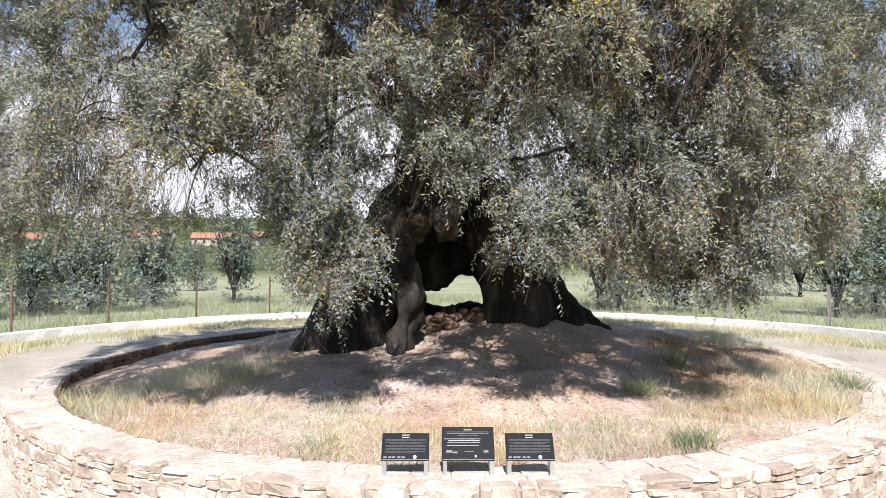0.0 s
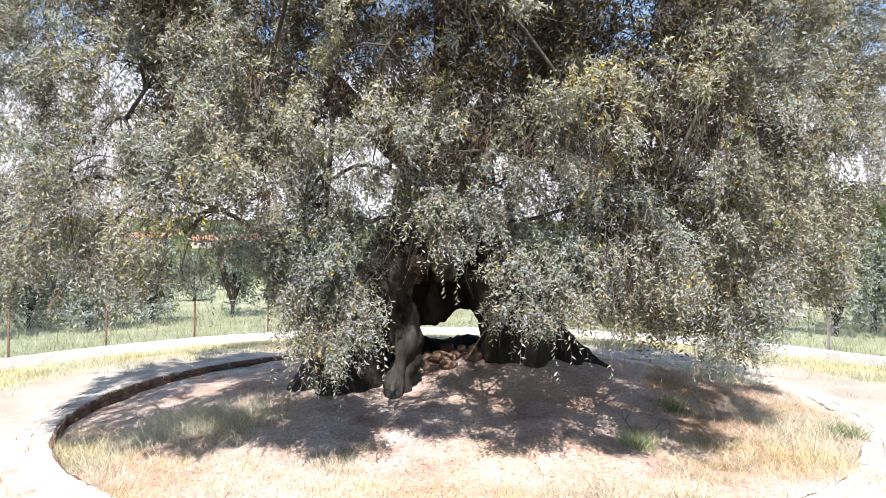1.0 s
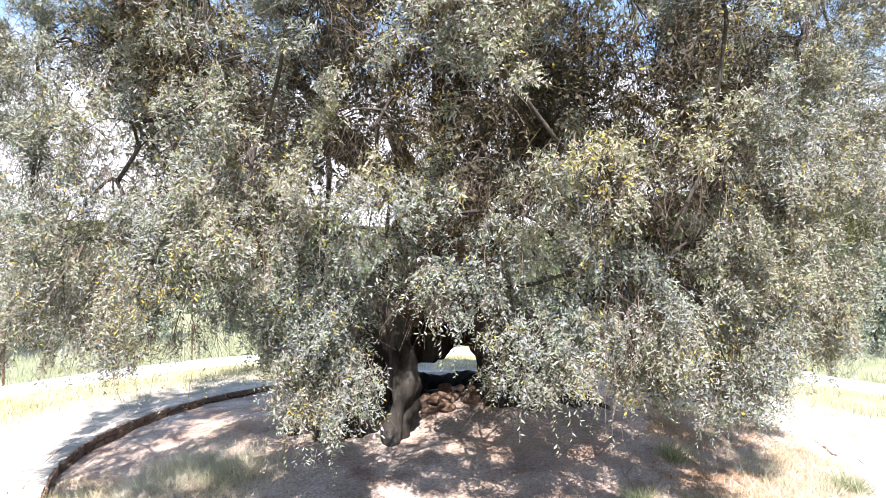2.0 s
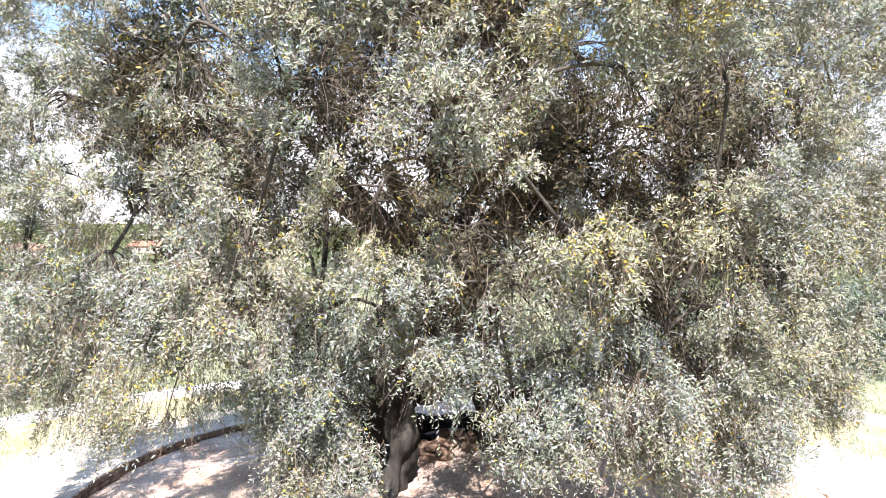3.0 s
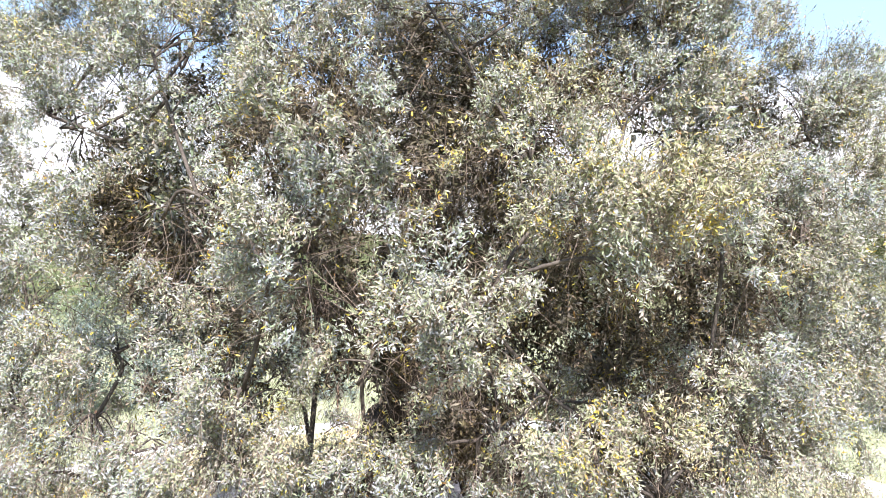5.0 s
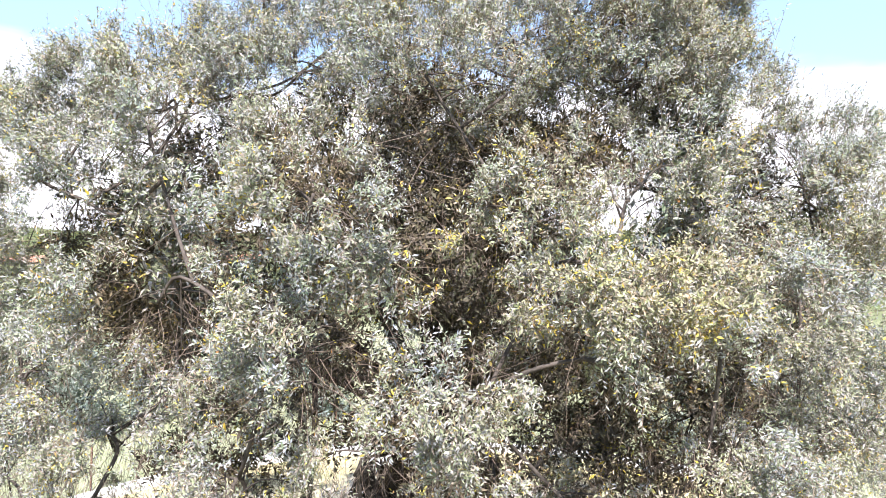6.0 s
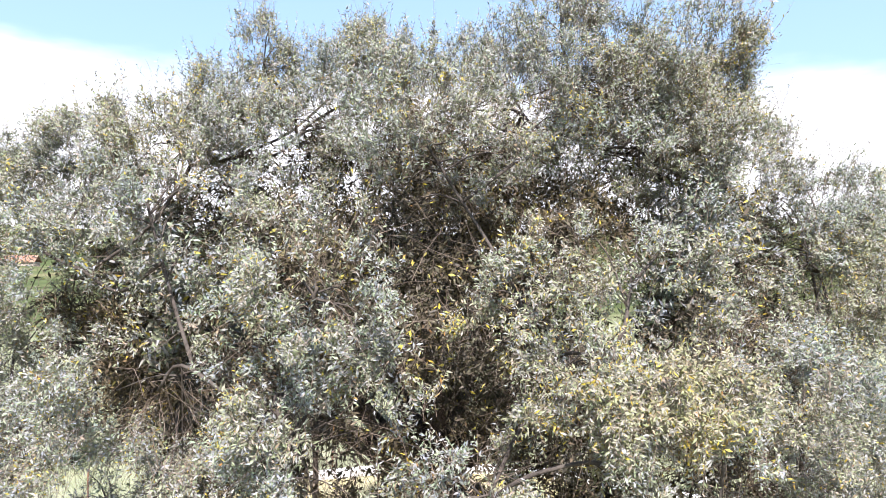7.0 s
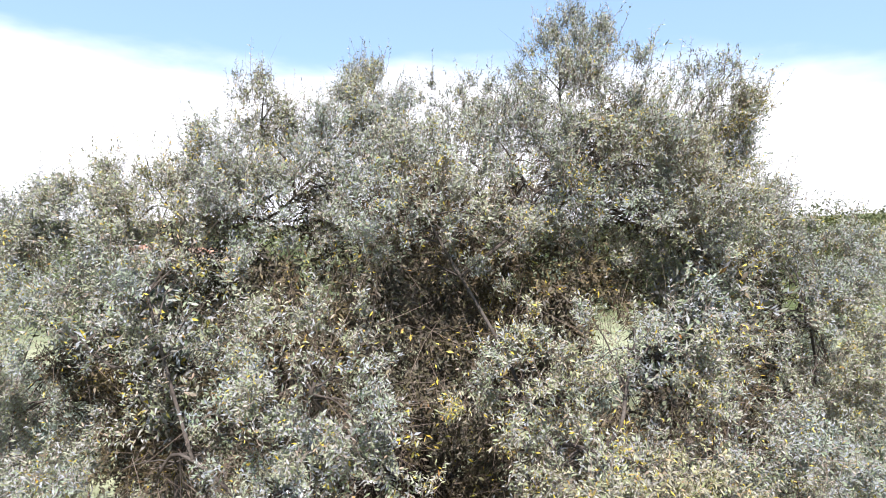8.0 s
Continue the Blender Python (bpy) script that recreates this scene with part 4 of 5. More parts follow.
for deg, hgt, rusty in ((181, 1.4, 1), (169, 1.4, 1), (156.5, 1.42, 1), (144.3, 1.38, 1), (131.8, 1.22, 1), (120.4, 1.30, 1), (108, 1.3, 1), (96, 1.3, 1), (83, 1.3, 0), (70, 1.3, 0), (57, 1.38, 0), (44, 1.3, 0), (30.8, 1.22, 0), (17, 1.3, 0)):
    fence_post(radians(deg), hgt, RUST if rusty else GREYPOST, "rusty brown angle-iron fence post" if rusty else "weathered grey fence post", 0.8 if rusty else -0.6)


def chain_link():
    a0, a1, h, step = radians(14), radians(180), 1.22, 0.075
    n = int((a1 - a0) * POST_R / step)
    quads, w = [], 0.0016
    for k in range(n):
        for s in (-1, 1):
            b0, b1 = a0 + (a1 - a0) * k / n, a0 + (a1 - a0) * (k + s * h / step * 0.75) / n
            ends = []
            for a, z in ((b0, 0.06), (b1, h)):
                x, y = RX + (POST_R - 0.04) * math.cos(a), RY + (POST_R - 0.04) * math.sin(a)
                ends.append(np.array([x, y, ground_height(x, y) + z]))
            d = unit(ends[1] - ends[0])
            u = unit(np.cross(d, [0, 0, 1.0])) * w
            v = np.cross(d, u)
            tri = [u, -0.5 * u + 0.87 * v, -0.5 * u - 0.87 * v]
            quads.append([ends[0] + t for t in tri] + [ends[1] + t for t in tri])
    q = np.array(quads)
    f = np.array([[0, 1, 4, 3], [1, 2, 5, 4], [2, 0, 3, 5]])
    me = array_mesh("chain_link_fence", q.reshape(-1, 3), (f[None] + 6 * np.arange(len(q))[:, None, None]).reshape(-1, 4))
    tagged(part_mesh("chain_link_fence", me, WIRE, None), "thin galvanised chain-link mesh between the posts", "fence", kind="stuff")


chain_link()


# ---- grasses ----
def blades(name, spots, height, width, rng, material, label, lean=0.35):
    """Tapered, bent blades of grass, each rooted at one of the spots."""
    n = len(spots)
    h = height * rng.uniform(0.45, 1.25, n)[:, None]
    a = rng.uniform(0, 2 * np.pi, n)
    side = np.stack([np.cos(a), np.sin(a), 0 * a], 1) * (width * rng.uniform(0.6, 1.3, n))[:, None]
    b = rng.uniform(0, 2 * np.pi, n)
    tilt = np.stack([np.cos(b), np.sin(b), 0 * b], 1) * rng.uniform(0.05, lean * 1.6, n)[:, None]
    up = np.array([0, 0, 1.0])
    tip = spots + (up * rng.uniform(0.6, 1.0, n)[:, None] + tilt * 1.3) * h
    v = np.stack([spots - side, spots + side, tip + side * 0.15, tip - side * 0.15], 1)
    me = array_mesh(name, v.reshape(-1, 3), np.arange(4 * n).reshape(-1, 4))
    return tagged(part_mesh(name, me, material, None), label, "grass", kind="stuff")


def scatter(n, r0, r1, a0, a1, rng, keep, level, tuft=0.05, per=9):
    """Spots in tufts over a ring of ground, thinned by keep(x, y)."""
    m = n // per
    r = np.sqrt(rng.uniform(r0 * r0, r1 * r1, m))
    a = rng.uniform(a0, a1, m)
    c = np.stack([RX + r * np.cos(a), RY + r * np.sin(a)], 1)
    c = c[[rng.uniform() < keep(x, y) for x, y in c]]
    p = np.repeat(c, per, 0) + rng.normal(0, tuft, (len(c) * per, 2))
    rad = np.hypot(p[:, 0] - RX, p[:, 1] - RY)
    p = p[(rad > r0) & (rad < r1)]
    return np.array([(x, y, level(x, y) - 0.01) for x, y in p])


g = np.random.default_rng(5)


def patchy(x, y, s=1.0, seed=0.0):
    return max(0.0, min(1.0, 0.5 + 1.6 * noise.noise((x * s, y * s, seed))))


def on_mound(x, y):
    r = math.hypot(x - RX, y - RY)
    front = max(0.0, min(1.0, (-y - 2.6 + 0.25 * max(0.0, abs(x) - 2.0)) / 1.1))
    sides = max(0.0, min(1.0, (r - 4.3) / 0.8)) * (1.0 if y < -1.6 else 0.25 if x > 0 else 0.0)
    bare = 0.85 if abs(x - 0.7) < 1.5 and y > -3.9 else 0.0
    return max(front * (1 - bare), sides * 0.9) * (0.25 + 0.75 * patchy(x, y, 0.9, 2))


blades("dry_grass", scatter(120000, 2.2, 5.5, math.pi * 0.93, math.pi * 2.07, g, on_mound, mound_height, 0.07, 10), 0.13, 0.0024, g, DRY_GRASS, "dry straw-coloured grass on the mound inside the wall", 0.5)
blades("fallen_straw", scatter(60000, 1.5, 5.5, math.pi, math.pi * 2, g, lambda x, y: (0.04 if abs(x - 0.8) < 1.5 and y > -3.4 else 0.8 * patchy(x, y, 1.1, 8)) if y < -2.4 else 0.12, mound_height, 0.12, 6), 0.07, 0.0024, g, RUSSET, "short trampled russet straw and litter on the mound", 1.6)
blades("dry_verge_grass", scatter(90000, 6.3, 10.5, radians(-15), radians(195), g, lambda x, y: patchy(x, y, 0.7, 4) ** 1.3 * max(0.06, min(1.0, (math.hypot(x - RX, y - RY) - 7.4 + 0.35 * max(0.0, y)) / 1.2)), ground_height, 0.08, 8), 0.16, 0.005, g, DRY_GRASS, "dry yellow grass along the path's verge")
blades("green_verge_grass", scatter(30000, 6.4, 10.5, radians(-15), radians(195), g, lambda x, y: patchy(x, y, 0.8, 12) ** 2.2 * max(0.1, min(1.0, (math.hypot(x - RX, y - RY) - 7.4 + 0.3 * max(0.0, y)) / 1.2)), ground_height, 0.10, 8), 0.14, 0.005, g, GREEN_GRASS, "green weeds and grass beside the path")
blades("meadow_grass", scatter(44000, 11.0, 24.0, radians(10), radians(170), g, lambda x, y: 0.5 + 0.5 * patchy(x, y, 0.25, 6), ground_height, 0.25, 10), 0.30, 0.010, g, GREEN_GRASS, "tall green meadow grass behind the fence")


def litter(n, seed):
    """Fallen leaves and chips lying on the mound."""
    q = np.random.default_rng(seed)
    r = 5.4 * np.sqrt(q.uniform(0, 1, n))
    a = q.uniform(0, 2 * np.pi, n)
    x, y = RX + r * np.cos(a), RY + r * np.sin(a)
    p = np.array([(u, v, mound_height(u, v) + 0.006) for u, v in zip(x, y)])
    b = q.uniform(0, 2 * np.pi, n)
    d = np.stack([np.cos(b), np.sin(b), q.normal(0, 0.25, n)], 1) * q.uniform(0.008, 0.022, (n, 1))
    e = np.stack([-np.sin(b), np.cos(b), q.normal(0, 0.4, n)], 1) * q.uniform(0.003, 0.008, (n, 1))
    v = np.stack([p - d, p + e, p + d, p - e], 1)
    tagged(part_mesh("leaf_litter", array_mesh("leaf_litter", v.reshape(-1, 3), np.arange(4 * n).reshape(-1, 4)), RUSSET, None), "dry fallen leaves and chips on the mound", "leaf litter", kind="stuff")


litter(11000, 77)


blades("russet_grass", scatter(26000, 3.0, 5.3, math.pi * 1.72, math.pi * 2.02, g, lambda x, y: patchy(x, y, 0.8, 31), mound_height, 0.10, 8), 0.06, 0.003, g, RUSSET, "reddish dry straw on the mound's flank", 1.3)


def weed(x, y, h, spread, n, mat, label, seed):
    q = np.random.default_rng(seed)
    spots = np.stack([x + q.normal(0, spread, n), y + q.normal(0, spread, n)], 1)
    blades("weed_tuft", np.array([(a, b, mound_height(a, b)) for a, b in spots]), h, 0.0030 if mat == DRY_GRASS else 0.0045, q, mat, label, 0.7)["kind"] = "stuff"


weed(2.15, -2.90, 0.20, 0.08, 420, GREEN_GRASS, "bright green weed tuft on the dry mound", 21)
weed(2.13, -4.45, 0.18, 0.10, 300, GREEN_GRASS, "green grass tuft among dry straw", 22)
weed(-1.0, -4.6, 0.12, 0.14, 120, GREEN_GRASS, "green grass tuft beside the wall", 23)
weed(4.9, -2.2, 0.22, 0.10, 300, GREEN_GRASS, "green weed tuft at the wall's edge", 24)
weed(3.0, -1.6, 0.20, 0.10, 260, GREEN_GRASS, "dull green weed tuft in the shade", 25)
weed(-2.6, -2.0, 0.30, 0.35, 1300, DRY_GRASS, "tall dry grass tussock at the edge of the shade", 26)
weed(-3.4, -1.6, 0.24, 0.30, 800, DRY_GRASS, "tall dry grass tussock at the edge of the shade", 27)
weed(4.4, -1.8, 0.21, 0.45, 900, DRY_GRASS, "tall dry grass tussock near the wall", 28)
weed(3.9, -3.2, 0.19, 0.45, 1000, DRY_GRASS, "tall dry grass tussock near the wall", 29)
weed(-4.2, -2.6, 0.24, 0.35, 1300, DRY_GRASS, "tall dry grass tussock near the wall", 30)
weed(4.6, 0.9, 0.32, 0.35, 700, DRY_GRASS, "tall dry grass tussock near the wall", 31)


def dead_stick(x, y, points, label):
    bm = bmesh.new()
    z = mound_height(x, y) - 0.03
    pts = bend([Vector((x, y, z)) + Vector(p) for p in points], 3)
    tube(bm, pts, list(np.linspace(0.011, 0.004, len(pts))), 6, 0.1)
    mid = pts[len(pts) // 2]
    tube(bm, bend([mid, mid + Vector((0.06, 0.02, 0.07)), mid + Vector((0.09, 0.0, 0.15))], 2), [0.006, 0.005, 0.004, 0.003, 0.002], 5)
    tagged(part("dead_stick", bm, TWIG, None), label, "stick")


dead_stick(2.22, -2.55, [(0, 0, 0), (-0.05, 0.0, 0.14), (-0.12, 0.03, 0.24), (-0.13, 0.03, 0.33)], "bare grey forked stick upright in the mound")
dead_stick(2.42, -2.60, [(0, 0, 0), (0.0, 0.02, 0.10), (-0.02, 0.03, 0.19)], "short bare grey stick upright in the mound")
dead_stick(-0.62, -3.4, [(0, 0, 0), (-0.02, 0.0, 0.10), (0.02, 0.02, 0.21)], "pale dry stalk upright in the straw")


# ---- young olive trees in the meadow ----
def young_olive(seed, height):
    q = np.random.default_rng(seed)
    r = random.Random(seed)
    tree = tagged(new("young_olive_tree"), "young bushy grey-green olive tree in the meadow", "tree", "young olives behind the fence")
    bm = bmesh.new()
    tube(bm, bend([(0, 0, -0.1), (0.03, 0.02, 0.5), (0.0, 0.05, height * 0.5)], 4), [0.10, 0.09, 0.08, 0.075, 0.07, 0.065, 0.06, 0.05, 0.04], 7, 0.1)
    for k in range(6):
        a = k * 1.05 + r.uniform(-0.3, 0.3)
        tube(bm, bend([(0, 0, 0.45), (0.4 * math.cos(a), 0.4 * math.sin(a), height * 0.45), (0.75 * math.cos(a), 0.75 * math.sin(a), height * 0.75)], 3), [0.05, 0.045, 0.04, 0.03, 0.025, 0.02, 0.012], 6)
    part("trunk", bm, BARK, tree)
    lobes = 13
    parts = []
    for k in range(lobes):
        a, s = r.uniform(0, 6.3), r.uniform(0, 1)
        c = np.array([math.cos(a) * 1.0 * s, math.sin(a) * 1.0 * s, height * (0.08 + 0.76 * r.random() * (1.1 - 0.35 * s))])
        n = 58
        d = unit(q.normal(0, 1, (n, 3)))
        p = c + d * np.array([0.5, 0.5, 0.55]) * (0.4 + 0.6 * np.sqrt(q.uniform(0, 1, n)))[:, None]
        w = unit(d * 0.7 + np.array([0, 0, 0.5]) + q.normal(0, 0.35, (n, 3)))
        leaves, _ = leaves_on_twigs(p, w, 0.34 * q.uniform(0.6, 1.3, n), np.full(n, 0.2), 5, 0.175, 0.36, q, unit(d + np.array([0, -0.3, 0.6])))
        parts.append(leaves)
    v = np.concatenate(parts)
    part_mesh("crown", array_mesh("crown", v, np.arange(len(v)).reshape(-1, 4)), YOUNG_LEAF, tree, "silvery green narrow leaves")
    return tree


yr = random.Random(8)
kinds = [young_olive(40 + k, 2.9 + 0.25 * k) for k in range(4)]
places = []
for row in range(3):
    for col in range(-7, 8):
        x, y = col * 5.4 + yr.uniform(-1.1, 1.1) + 1.5, 14.5 + row * 6.5 + yr.uniform(-1.5, 1.5)
        gap = -13.0 < x * 30 / (y + 10) < -5.5 or abs(x) < 2.2 + 0.1 * y
        if 0.2 * (y + 10) * (row > 0) < abs(x) < 0.82 * (y + 10) + 2 and not (gap and row < 2):
            places.append((x, y))
places += [(14.6, 8.8), (12.6, 10.4), (14.7, 11.8), (6.5, 13.5), (8.3, 12.6), (-13.8, 8.6), (-12.2, 12.0), (-14.6, 12.6), (-11.2, 14.6), (-9.0, 17.4)]
for k, (x, y) in enumerate(places):
    m = Matrix.Translation((x, y, ground_height(x, y))) @ Matrix.Rotation(yr.uniform(0, 6.3), 4, "Z")
    s = yr.uniform(0.85, 1.25)
    if k < 4:
        kinds[k].matrix_world = m @ Matrix.Scale(s, 4)
    else:
        copy_thing(kinds[k % 4], m).scale = (s, s, s)


# ---- houses on the slope ----
def house(x, y, turn, w, d, h):
    ob = tagged(new("house"), "low cream-plastered house with a clay-tiled gable roof", "house", "houses on the far slope")
    z = min(ground_height(x + a, y + b) for a in (-w / 2, w / 2) for b in (-d / 2, d / 2))
    ob.matrix_world = pose(x, y, z, 0, 0, turn)
    bm = bmesh.new()
    box(bm, (w, d, h + 1.5), (0, 0, (h - 1.5) / 2), None, 0.03)
    wall = part("wall", bm, PLASTER, ob)
    bm = bmesh.new()
    e, rise = 0.5, d * 0.24
    pts = [(-w / 2 - e, -d / 2 - e, h), (w / 2 + e, -d / 2 - e, h), (w / 2 + e, 0, h + rise), (-w / 2 - e, 0, h + rise), (-w / 2 - e, d / 2 + e, h), (w / 2 + e, d / 2 + e, h)]
    v = [bm.verts.new(p) for p in pts]
    lo = [bm.verts.new((p[0], p[1], p[2] - 0.22)) for p in pts]
    for f in ((v[0], v[1], v[2], v[3]), (v[3], v[2], v[5], v[4]), (lo[3], lo[2], lo[1], lo[0]), (lo[4], lo[5], lo[2], lo[3]), (v[1], v[0], lo[0], lo[1]), (v[4], v[5], lo[5], lo[4]),
              (v[0], v[3], lo[3], lo[0]), (v[3], v[4], lo[4], lo[3]), (v[2], v[1], lo[1], lo[2]), (v[5], v[2], lo[2], lo[5])):
        bm.faces.new(f)
    for s in range(int(w / 0.6)):
        for q in (-1, 1):
            a = Vector((-w / 2 + s * 0.6, q * (d / 2 + e), h + 0.02))
            b = Vector((-w / 2 + s * 0.6, q * 0.05, h + rise + 0.02))
            tube(bm, [a, b], [0.12, 0.12], 5)
    roof = part("roof", bm, TILE, ob, "orange clay roof tiles")
    bm = bmesh.new()
    box(bm, (0.8, 0.8, 1.6), (w * 0.25, d * 0.12, h + rise * 0.8), None, 0.02)
    part("chimney", bm, PLASTER, roof)
    for k in range(4):
        bm = bmesh.new()
        box(bm, (1.1, 0.14, 1.2), (-w / 2 + w * (k + 0.5) / 4, -d / 2 - 0.02, h * 0.55), None, 0.02)
        win = part("window", bm, PLASTER, wall)
        bm = bmesh.new()
        box(bm, (0.9, 0.06, 1.0), (-w / 2 + w * (k + 0.5) / 4, -d / 2 - 0.08, h * 0.55))
        part("pane", bm, GLASS_DARK, win)


house(-89, 232, 12, 12, 9, 3.2)
house(-73, 226, -8, 13, 9, 3.2)
house(-152, 219, 20, 15, 10, 3.4)
house(-163, 232, 5, 12, 9, 3.2)
house(-118, 246, 0, 12, 9, 3.2)


# ---- far woods ----
def far_woods(name, count, pick, size, seed, material, label, leaves, clump):
    """Many far tree crowns, each a heap of leaf clumps with gaps, on trunks."""
    q, r = np.random.default_rng(seed), random.Random(seed)
    quads = []
    for _ in range(count):
        x, y = pick(r)
        z, s = ground_height(x, y), size * r.uniform(0.6, 1.3)
        n = leaves
        d = unit(q.normal(0, 1, (n, 3)))
        lump = 1 + 0.35 * np.sin(d @ q.normal(0, 3, (3, 3))).sum(1) / 2
        p = np.array([x, y, z + s * 0.75]) + d * np.array([s * 0.62, s * 0.62, s * 0.5]) * (lump * (0.45 + 0.55 * np.sqrt(q.uniform(0, 1, n))))[:, None]
        p = np.concatenate([p, np.array([x, y, z]) + np.stack([q.normal(0, s * 0.35, 40), q.normal(0, s * 0.35, 40), q.uniform(0, s * 0.4, 40)], 1)])
        n = len(p)
        a = unit(q.normal(0, 1, (n, 3))) * (s * clump * q.uniform(0.5, 1.3, n))[:, None]
        b = unit(np.cross(a, q.normal(0, 1, (n, 3)))) * (s * clump * 0.75 * q.uniform(0.5, 1.3, n))[:, None]
        quads.append(np.stack([p - a, p + b, p + a], 1))
    v = np.concatenate(quads).reshape(-1, 3)
    tagged(part_mesh(name, array_mesh(name, v, np.arange(len(v)).reshape(-1, 3)), material, None), label, "woodland", kind="stuff")


def hill_spot(r):
    a, d = radians(r.uniform(18, 52)), r.uniform(85, 150)
    return d * math.sin(a), d * math.cos(a)


def skyline_spot(r):
    a, d = radians(r.uniform(-48, 30)), r.uniform(240, 520)
    return d * math.sin(a), d * math.cos(a)


def garden_spot(r):
    while True:
        a, d = radians(r.uniform(-46, 18)), r.uniform(70, 190)
        if not (-0.43 < math.tan(a) < -0.26 or -0.74 < math.tan(a) < -0.60) or d < 100:
            return d * math.sin(a), d * math.cos(a)


far_woods("hill_woods", 100, hill_spot, 8.0, 3, WOOD_LEAF, "dark green evergreen wood on the near hill", 760, 0.042)
far_woods("skyline_woods", 150, skyline_spot, 10.0, 4, WOOD_LEAF, "dark green wood along the skyline", 340, 0.075)
far_woods("garden_trees", 90, garden_spot, 2.6, 6, YOUNG_LEAF, "grey-green olive groves and garden trees below the houses", 480, 0.066)


# ---- stones of the ring wall ----
def block_kind(seed, flat):
    """A rough block one unit long, deep and high, its outer face chamfered and uneven."""
    r = random.Random(seed)
    bm = bmesh.new()
    trims = [r.uniform(0.04, 0.20) for _ in range(8)]
    outline = []
    for k, (sx, sy) in enumerate(((-1, -1), (1, -1), (1, 1), (-1, 1))):      # four corners, each knocked off unevenly
        ends = [(sx * (0.5 - trims[2 * k]), sy * 0.5), (sx * 0.5, sy * (0.5 - trims[2 * k + 1]))]
        outline += ends if k % 2 else ends[::-1]
    loops = []
    for depth, cut, jit in ((-0.5, 0.0, 0.02), (0.34, 0.0, 0.05), (0.5, 0.17, 0.05)) if not flat else ((-0.5, 0.0, 0.02), (0.30, 0.0, 0.035), (0.5, 0.09, 0.03)):
        ring = []
        for u, v in outline:
            u, v = u * (1 - cut) + r.uniform(-jit, jit), v * (1 - cut) + r.uniform(-jit, jit)
            w = depth + r.uniform(-jit, jit) * (1.2 if depth > 0 else 0.3)
            ring.append(bm.verts.new((u, v, w) if flat else (u, w, v)))
        loops.append(ring)
    for a, b in zip(loops, loops[1:]):
        for k in range(8):
            bm.faces.new((a[k], a[(k + 1) % 8], b[(k + 1) % 8], b[k]))
    bm.faces.new(loops[0][::-1])
    bm.faces.new(loops[-1])
    bmesh.ops.recalc_face_normals(bm, faces=bm.faces)
    me = bpy.data.meshes.new("stone" if not flat else "coping_stone")
    bm.to_mesh(me)
    bm.free()
    me.materials.append(COPING if flat else STONE)
    return me


face_kinds = [block_kind(60 + k, False) for k in range(16)]
top_kinds = [block_kind(80 + k, True) for k in range(16)]
sr = random.Random(17)


def ring_piece(name, me, angle, radius, z, size, tilt=0.0):
    """Sets a piece tangent to the ring: size is along the ring, across it, and up."""
    ob = new(name, me)
    ob.parent = ring_wall
    ob.matrix_world = Matrix.Translation((RX + radius * math.cos(angle), RY + radius * math.sin(angle), z)) @ Matrix.Rotation(angle + math.pi / 2, 4, "Z") @ Matrix.Rotation(math.pi, 4, "Z") @ Euler((sr.uniform(-tilt, tilt), sr.uniform(-tilt, tilt), sr.uniform(-tilt, tilt))).to_matrix().to_4x4() @ Matrix.Diagonal((*size, 1))


rest = []


def wall_stone(name, me, near, *place):
    """A stone of the wall as a part of its own; those away from the walk join the rest."""
    if near:
        ring_piece(name, me, *place)
        return
    angle, radius, z, size, tilt = place
    m = Matrix.Translation((RX + radius * math.cos(angle), RY + radius * math.sin(angle), z)) @ Matrix.Rotation(angle - math.pi / 2, 4, "Z") @ Euler((sr.uniform(-tilt, tilt), sr.uniform(-tilt, tilt), sr.uniform(-tilt, tilt))).to_matrix().to_4x4() @ Matrix.Diagonal((*size, 1))
    rest.append((me, m))


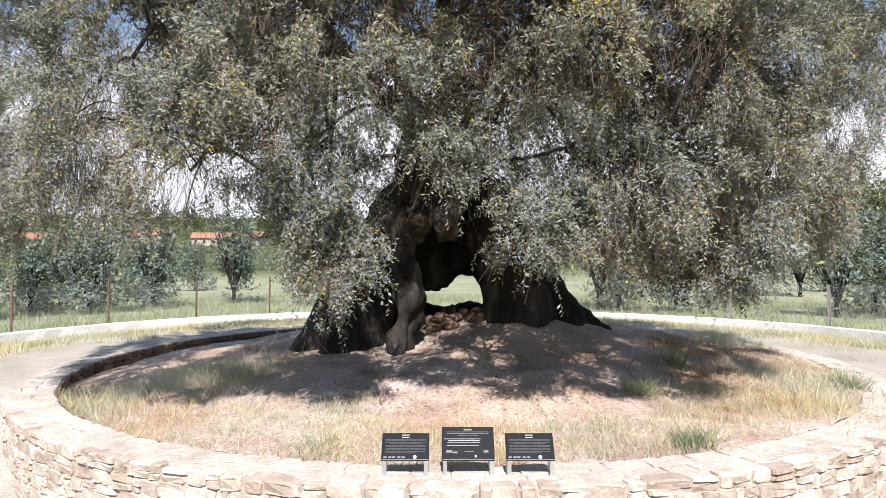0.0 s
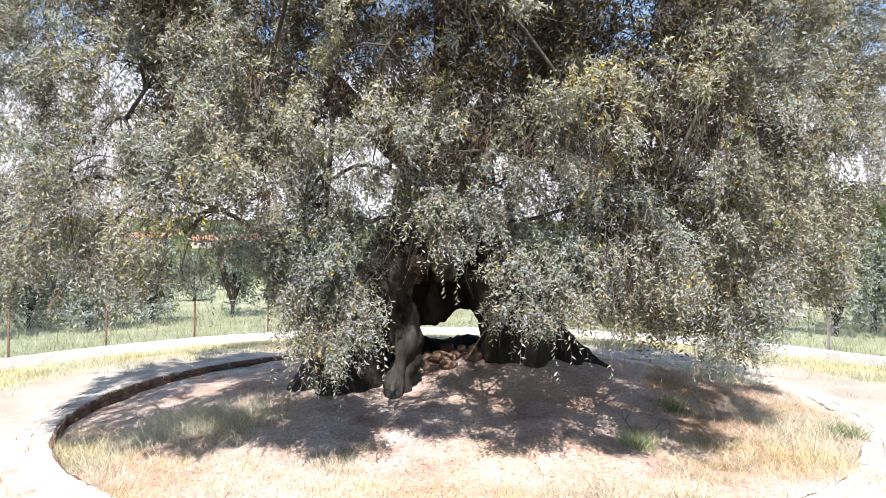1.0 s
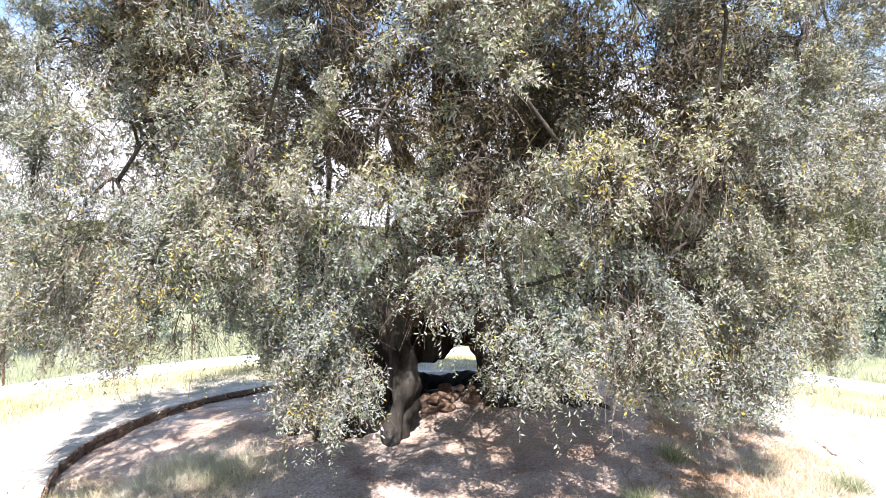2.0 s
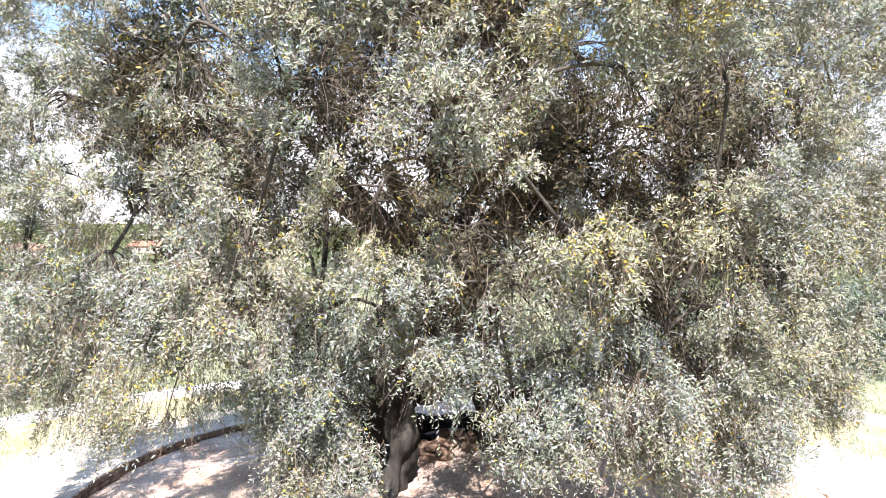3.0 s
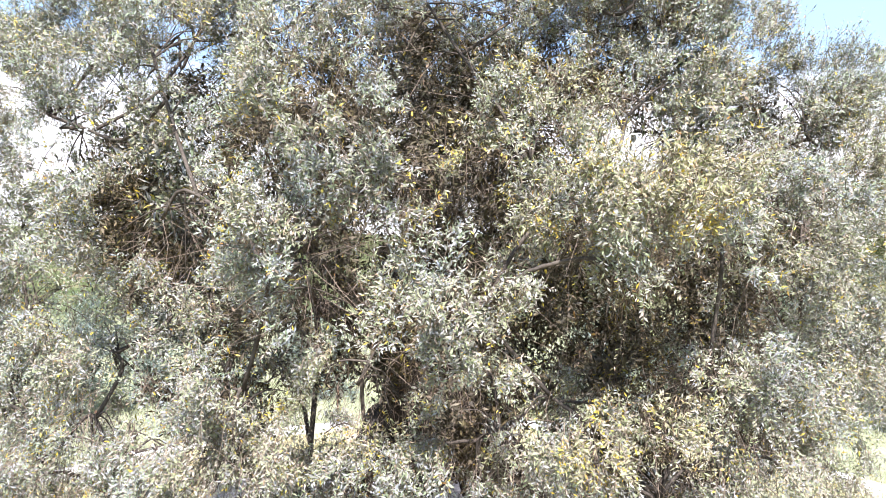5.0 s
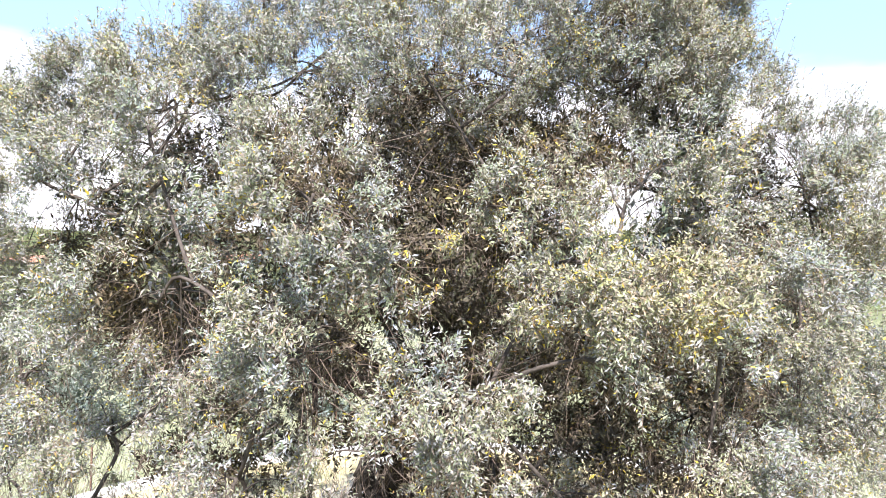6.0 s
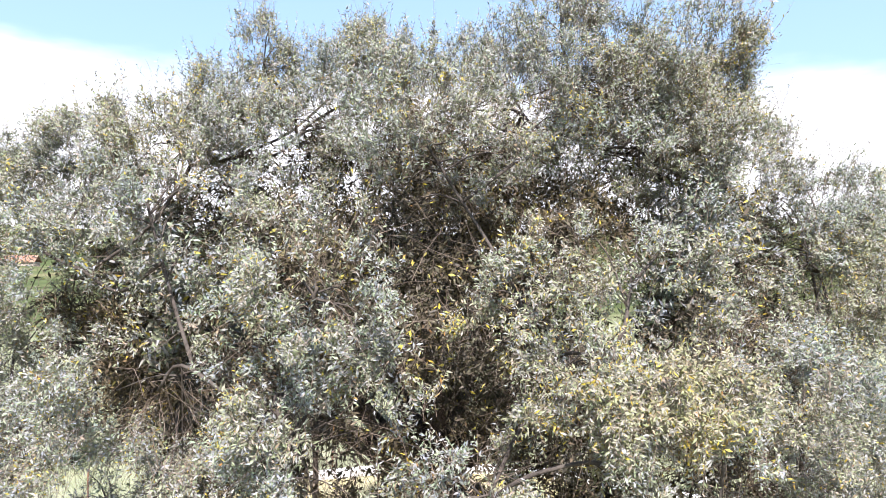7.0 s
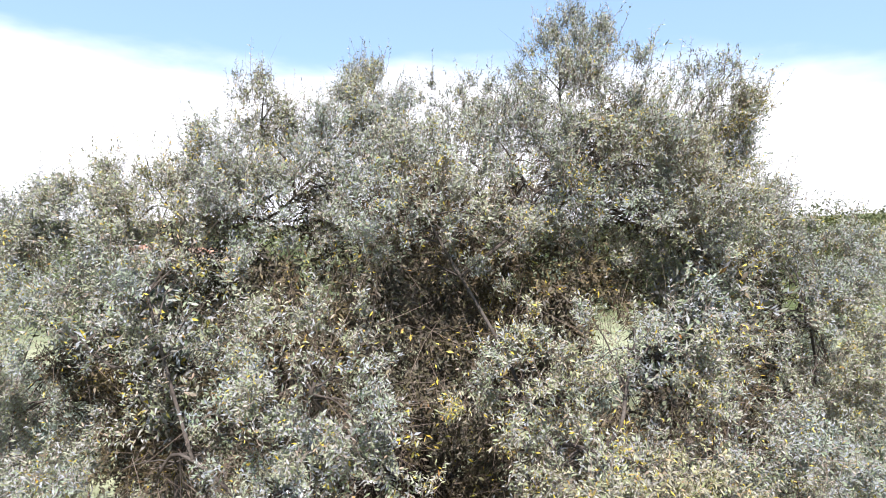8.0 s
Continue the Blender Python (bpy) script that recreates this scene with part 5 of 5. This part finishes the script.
# front face in rough, broken courses
z = WALL_TOP + 0.004
for course in range(6):
    hgt = (0.105, 0.125, 0.115, 0.14, 0.13, 0.15)[course]
    z -= hgt
    a = radians(206) + sr.uniform(0, 0.03)
    while a < radians(334):
        ln = sr.choice((0.08, 0.11, 0.14, 0.18, 0.23, 0.30)) * sr.uniform(0.85, 1.2)
        da = ln / R_OUT
        off = abs(math.degrees(a) - 270)
        near = off < 50 and (course == 0 or off > (0, 8, 17, 26, 33, 38)[course])
        split = sr.random() < 0.5
        cut = sr.uniform(0.38, 0.62) if split else 1.0
        for low, high in (((0.0, cut), (cut, 1.0)) if split else ((0.0, 1.0),)):
            h = (high - low) * hgt
            wall_stone("stone", sr.choice(face_kinds), near, a + da / 2 + sr.uniform(-0.003, 0.003), R_OUT - 0.085 + sr.uniform(-0.010, 0.012), z + low * hgt + h / 2, (ln - sr.uniform(-0.004, 0.010), 0.15, h * sr.uniform(0.92, 1.12)), 0.085)
        a += da

# coping in uneven rows
for row in range(2):
    a = sr.uniform(0, 0.03)
    while a < 2 * math.pi - 0.02:
        ln = sr.uniform(0.13, 0.36)
        da = ln / (R_IN + 0.11 + 0.20 * row)
        wid = 0.205 + sr.uniform(-0.012, 0.006)
        near = 205 < math.degrees(a) < 335
        wall_stone("coping_stone", sr.choice(top_kinds), near, a + da / 2, R_IN + 0.10 + 0.20 * row + sr.uniform(-0.012, 0.012), WALL_TOP - 0.03 + sr.uniform(-0.005, 0.005), (ln + 0.004, wid, 0.06), 0.014)
        a += da

# dark brown stones of the inner face
dark = []
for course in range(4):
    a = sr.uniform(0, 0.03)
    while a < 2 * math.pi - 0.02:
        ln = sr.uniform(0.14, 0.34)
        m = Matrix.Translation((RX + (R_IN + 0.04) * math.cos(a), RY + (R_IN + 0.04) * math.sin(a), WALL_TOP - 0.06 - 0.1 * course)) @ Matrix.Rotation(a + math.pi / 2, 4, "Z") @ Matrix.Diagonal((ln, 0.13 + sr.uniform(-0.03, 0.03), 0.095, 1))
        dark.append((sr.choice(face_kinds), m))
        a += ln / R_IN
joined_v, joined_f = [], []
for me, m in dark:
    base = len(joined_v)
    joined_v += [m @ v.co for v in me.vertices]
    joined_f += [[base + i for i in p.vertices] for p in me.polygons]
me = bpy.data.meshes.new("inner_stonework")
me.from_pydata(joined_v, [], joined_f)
part_mesh("inner_stonework", me, ROCK, ring_wall, "dark brown stones of the wall's inner face")["kind"] = "stuff"

joined_v, joined_f = [], []
for me, m in rest:
    base = len(joined_v)
    joined_v += [m @ v.co for v in me.vertices]
    joined_f += [[base + i for i in p.vertices] for p in me.polygons]
me = bpy.data.meshes.new("stonework")
me.from_pydata(joined_v, [], joined_f)
part_mesh("stonework", me, COPING, ring_wall, "pale fieldstones of the wall's far stretches")["kind"] = "stuff"
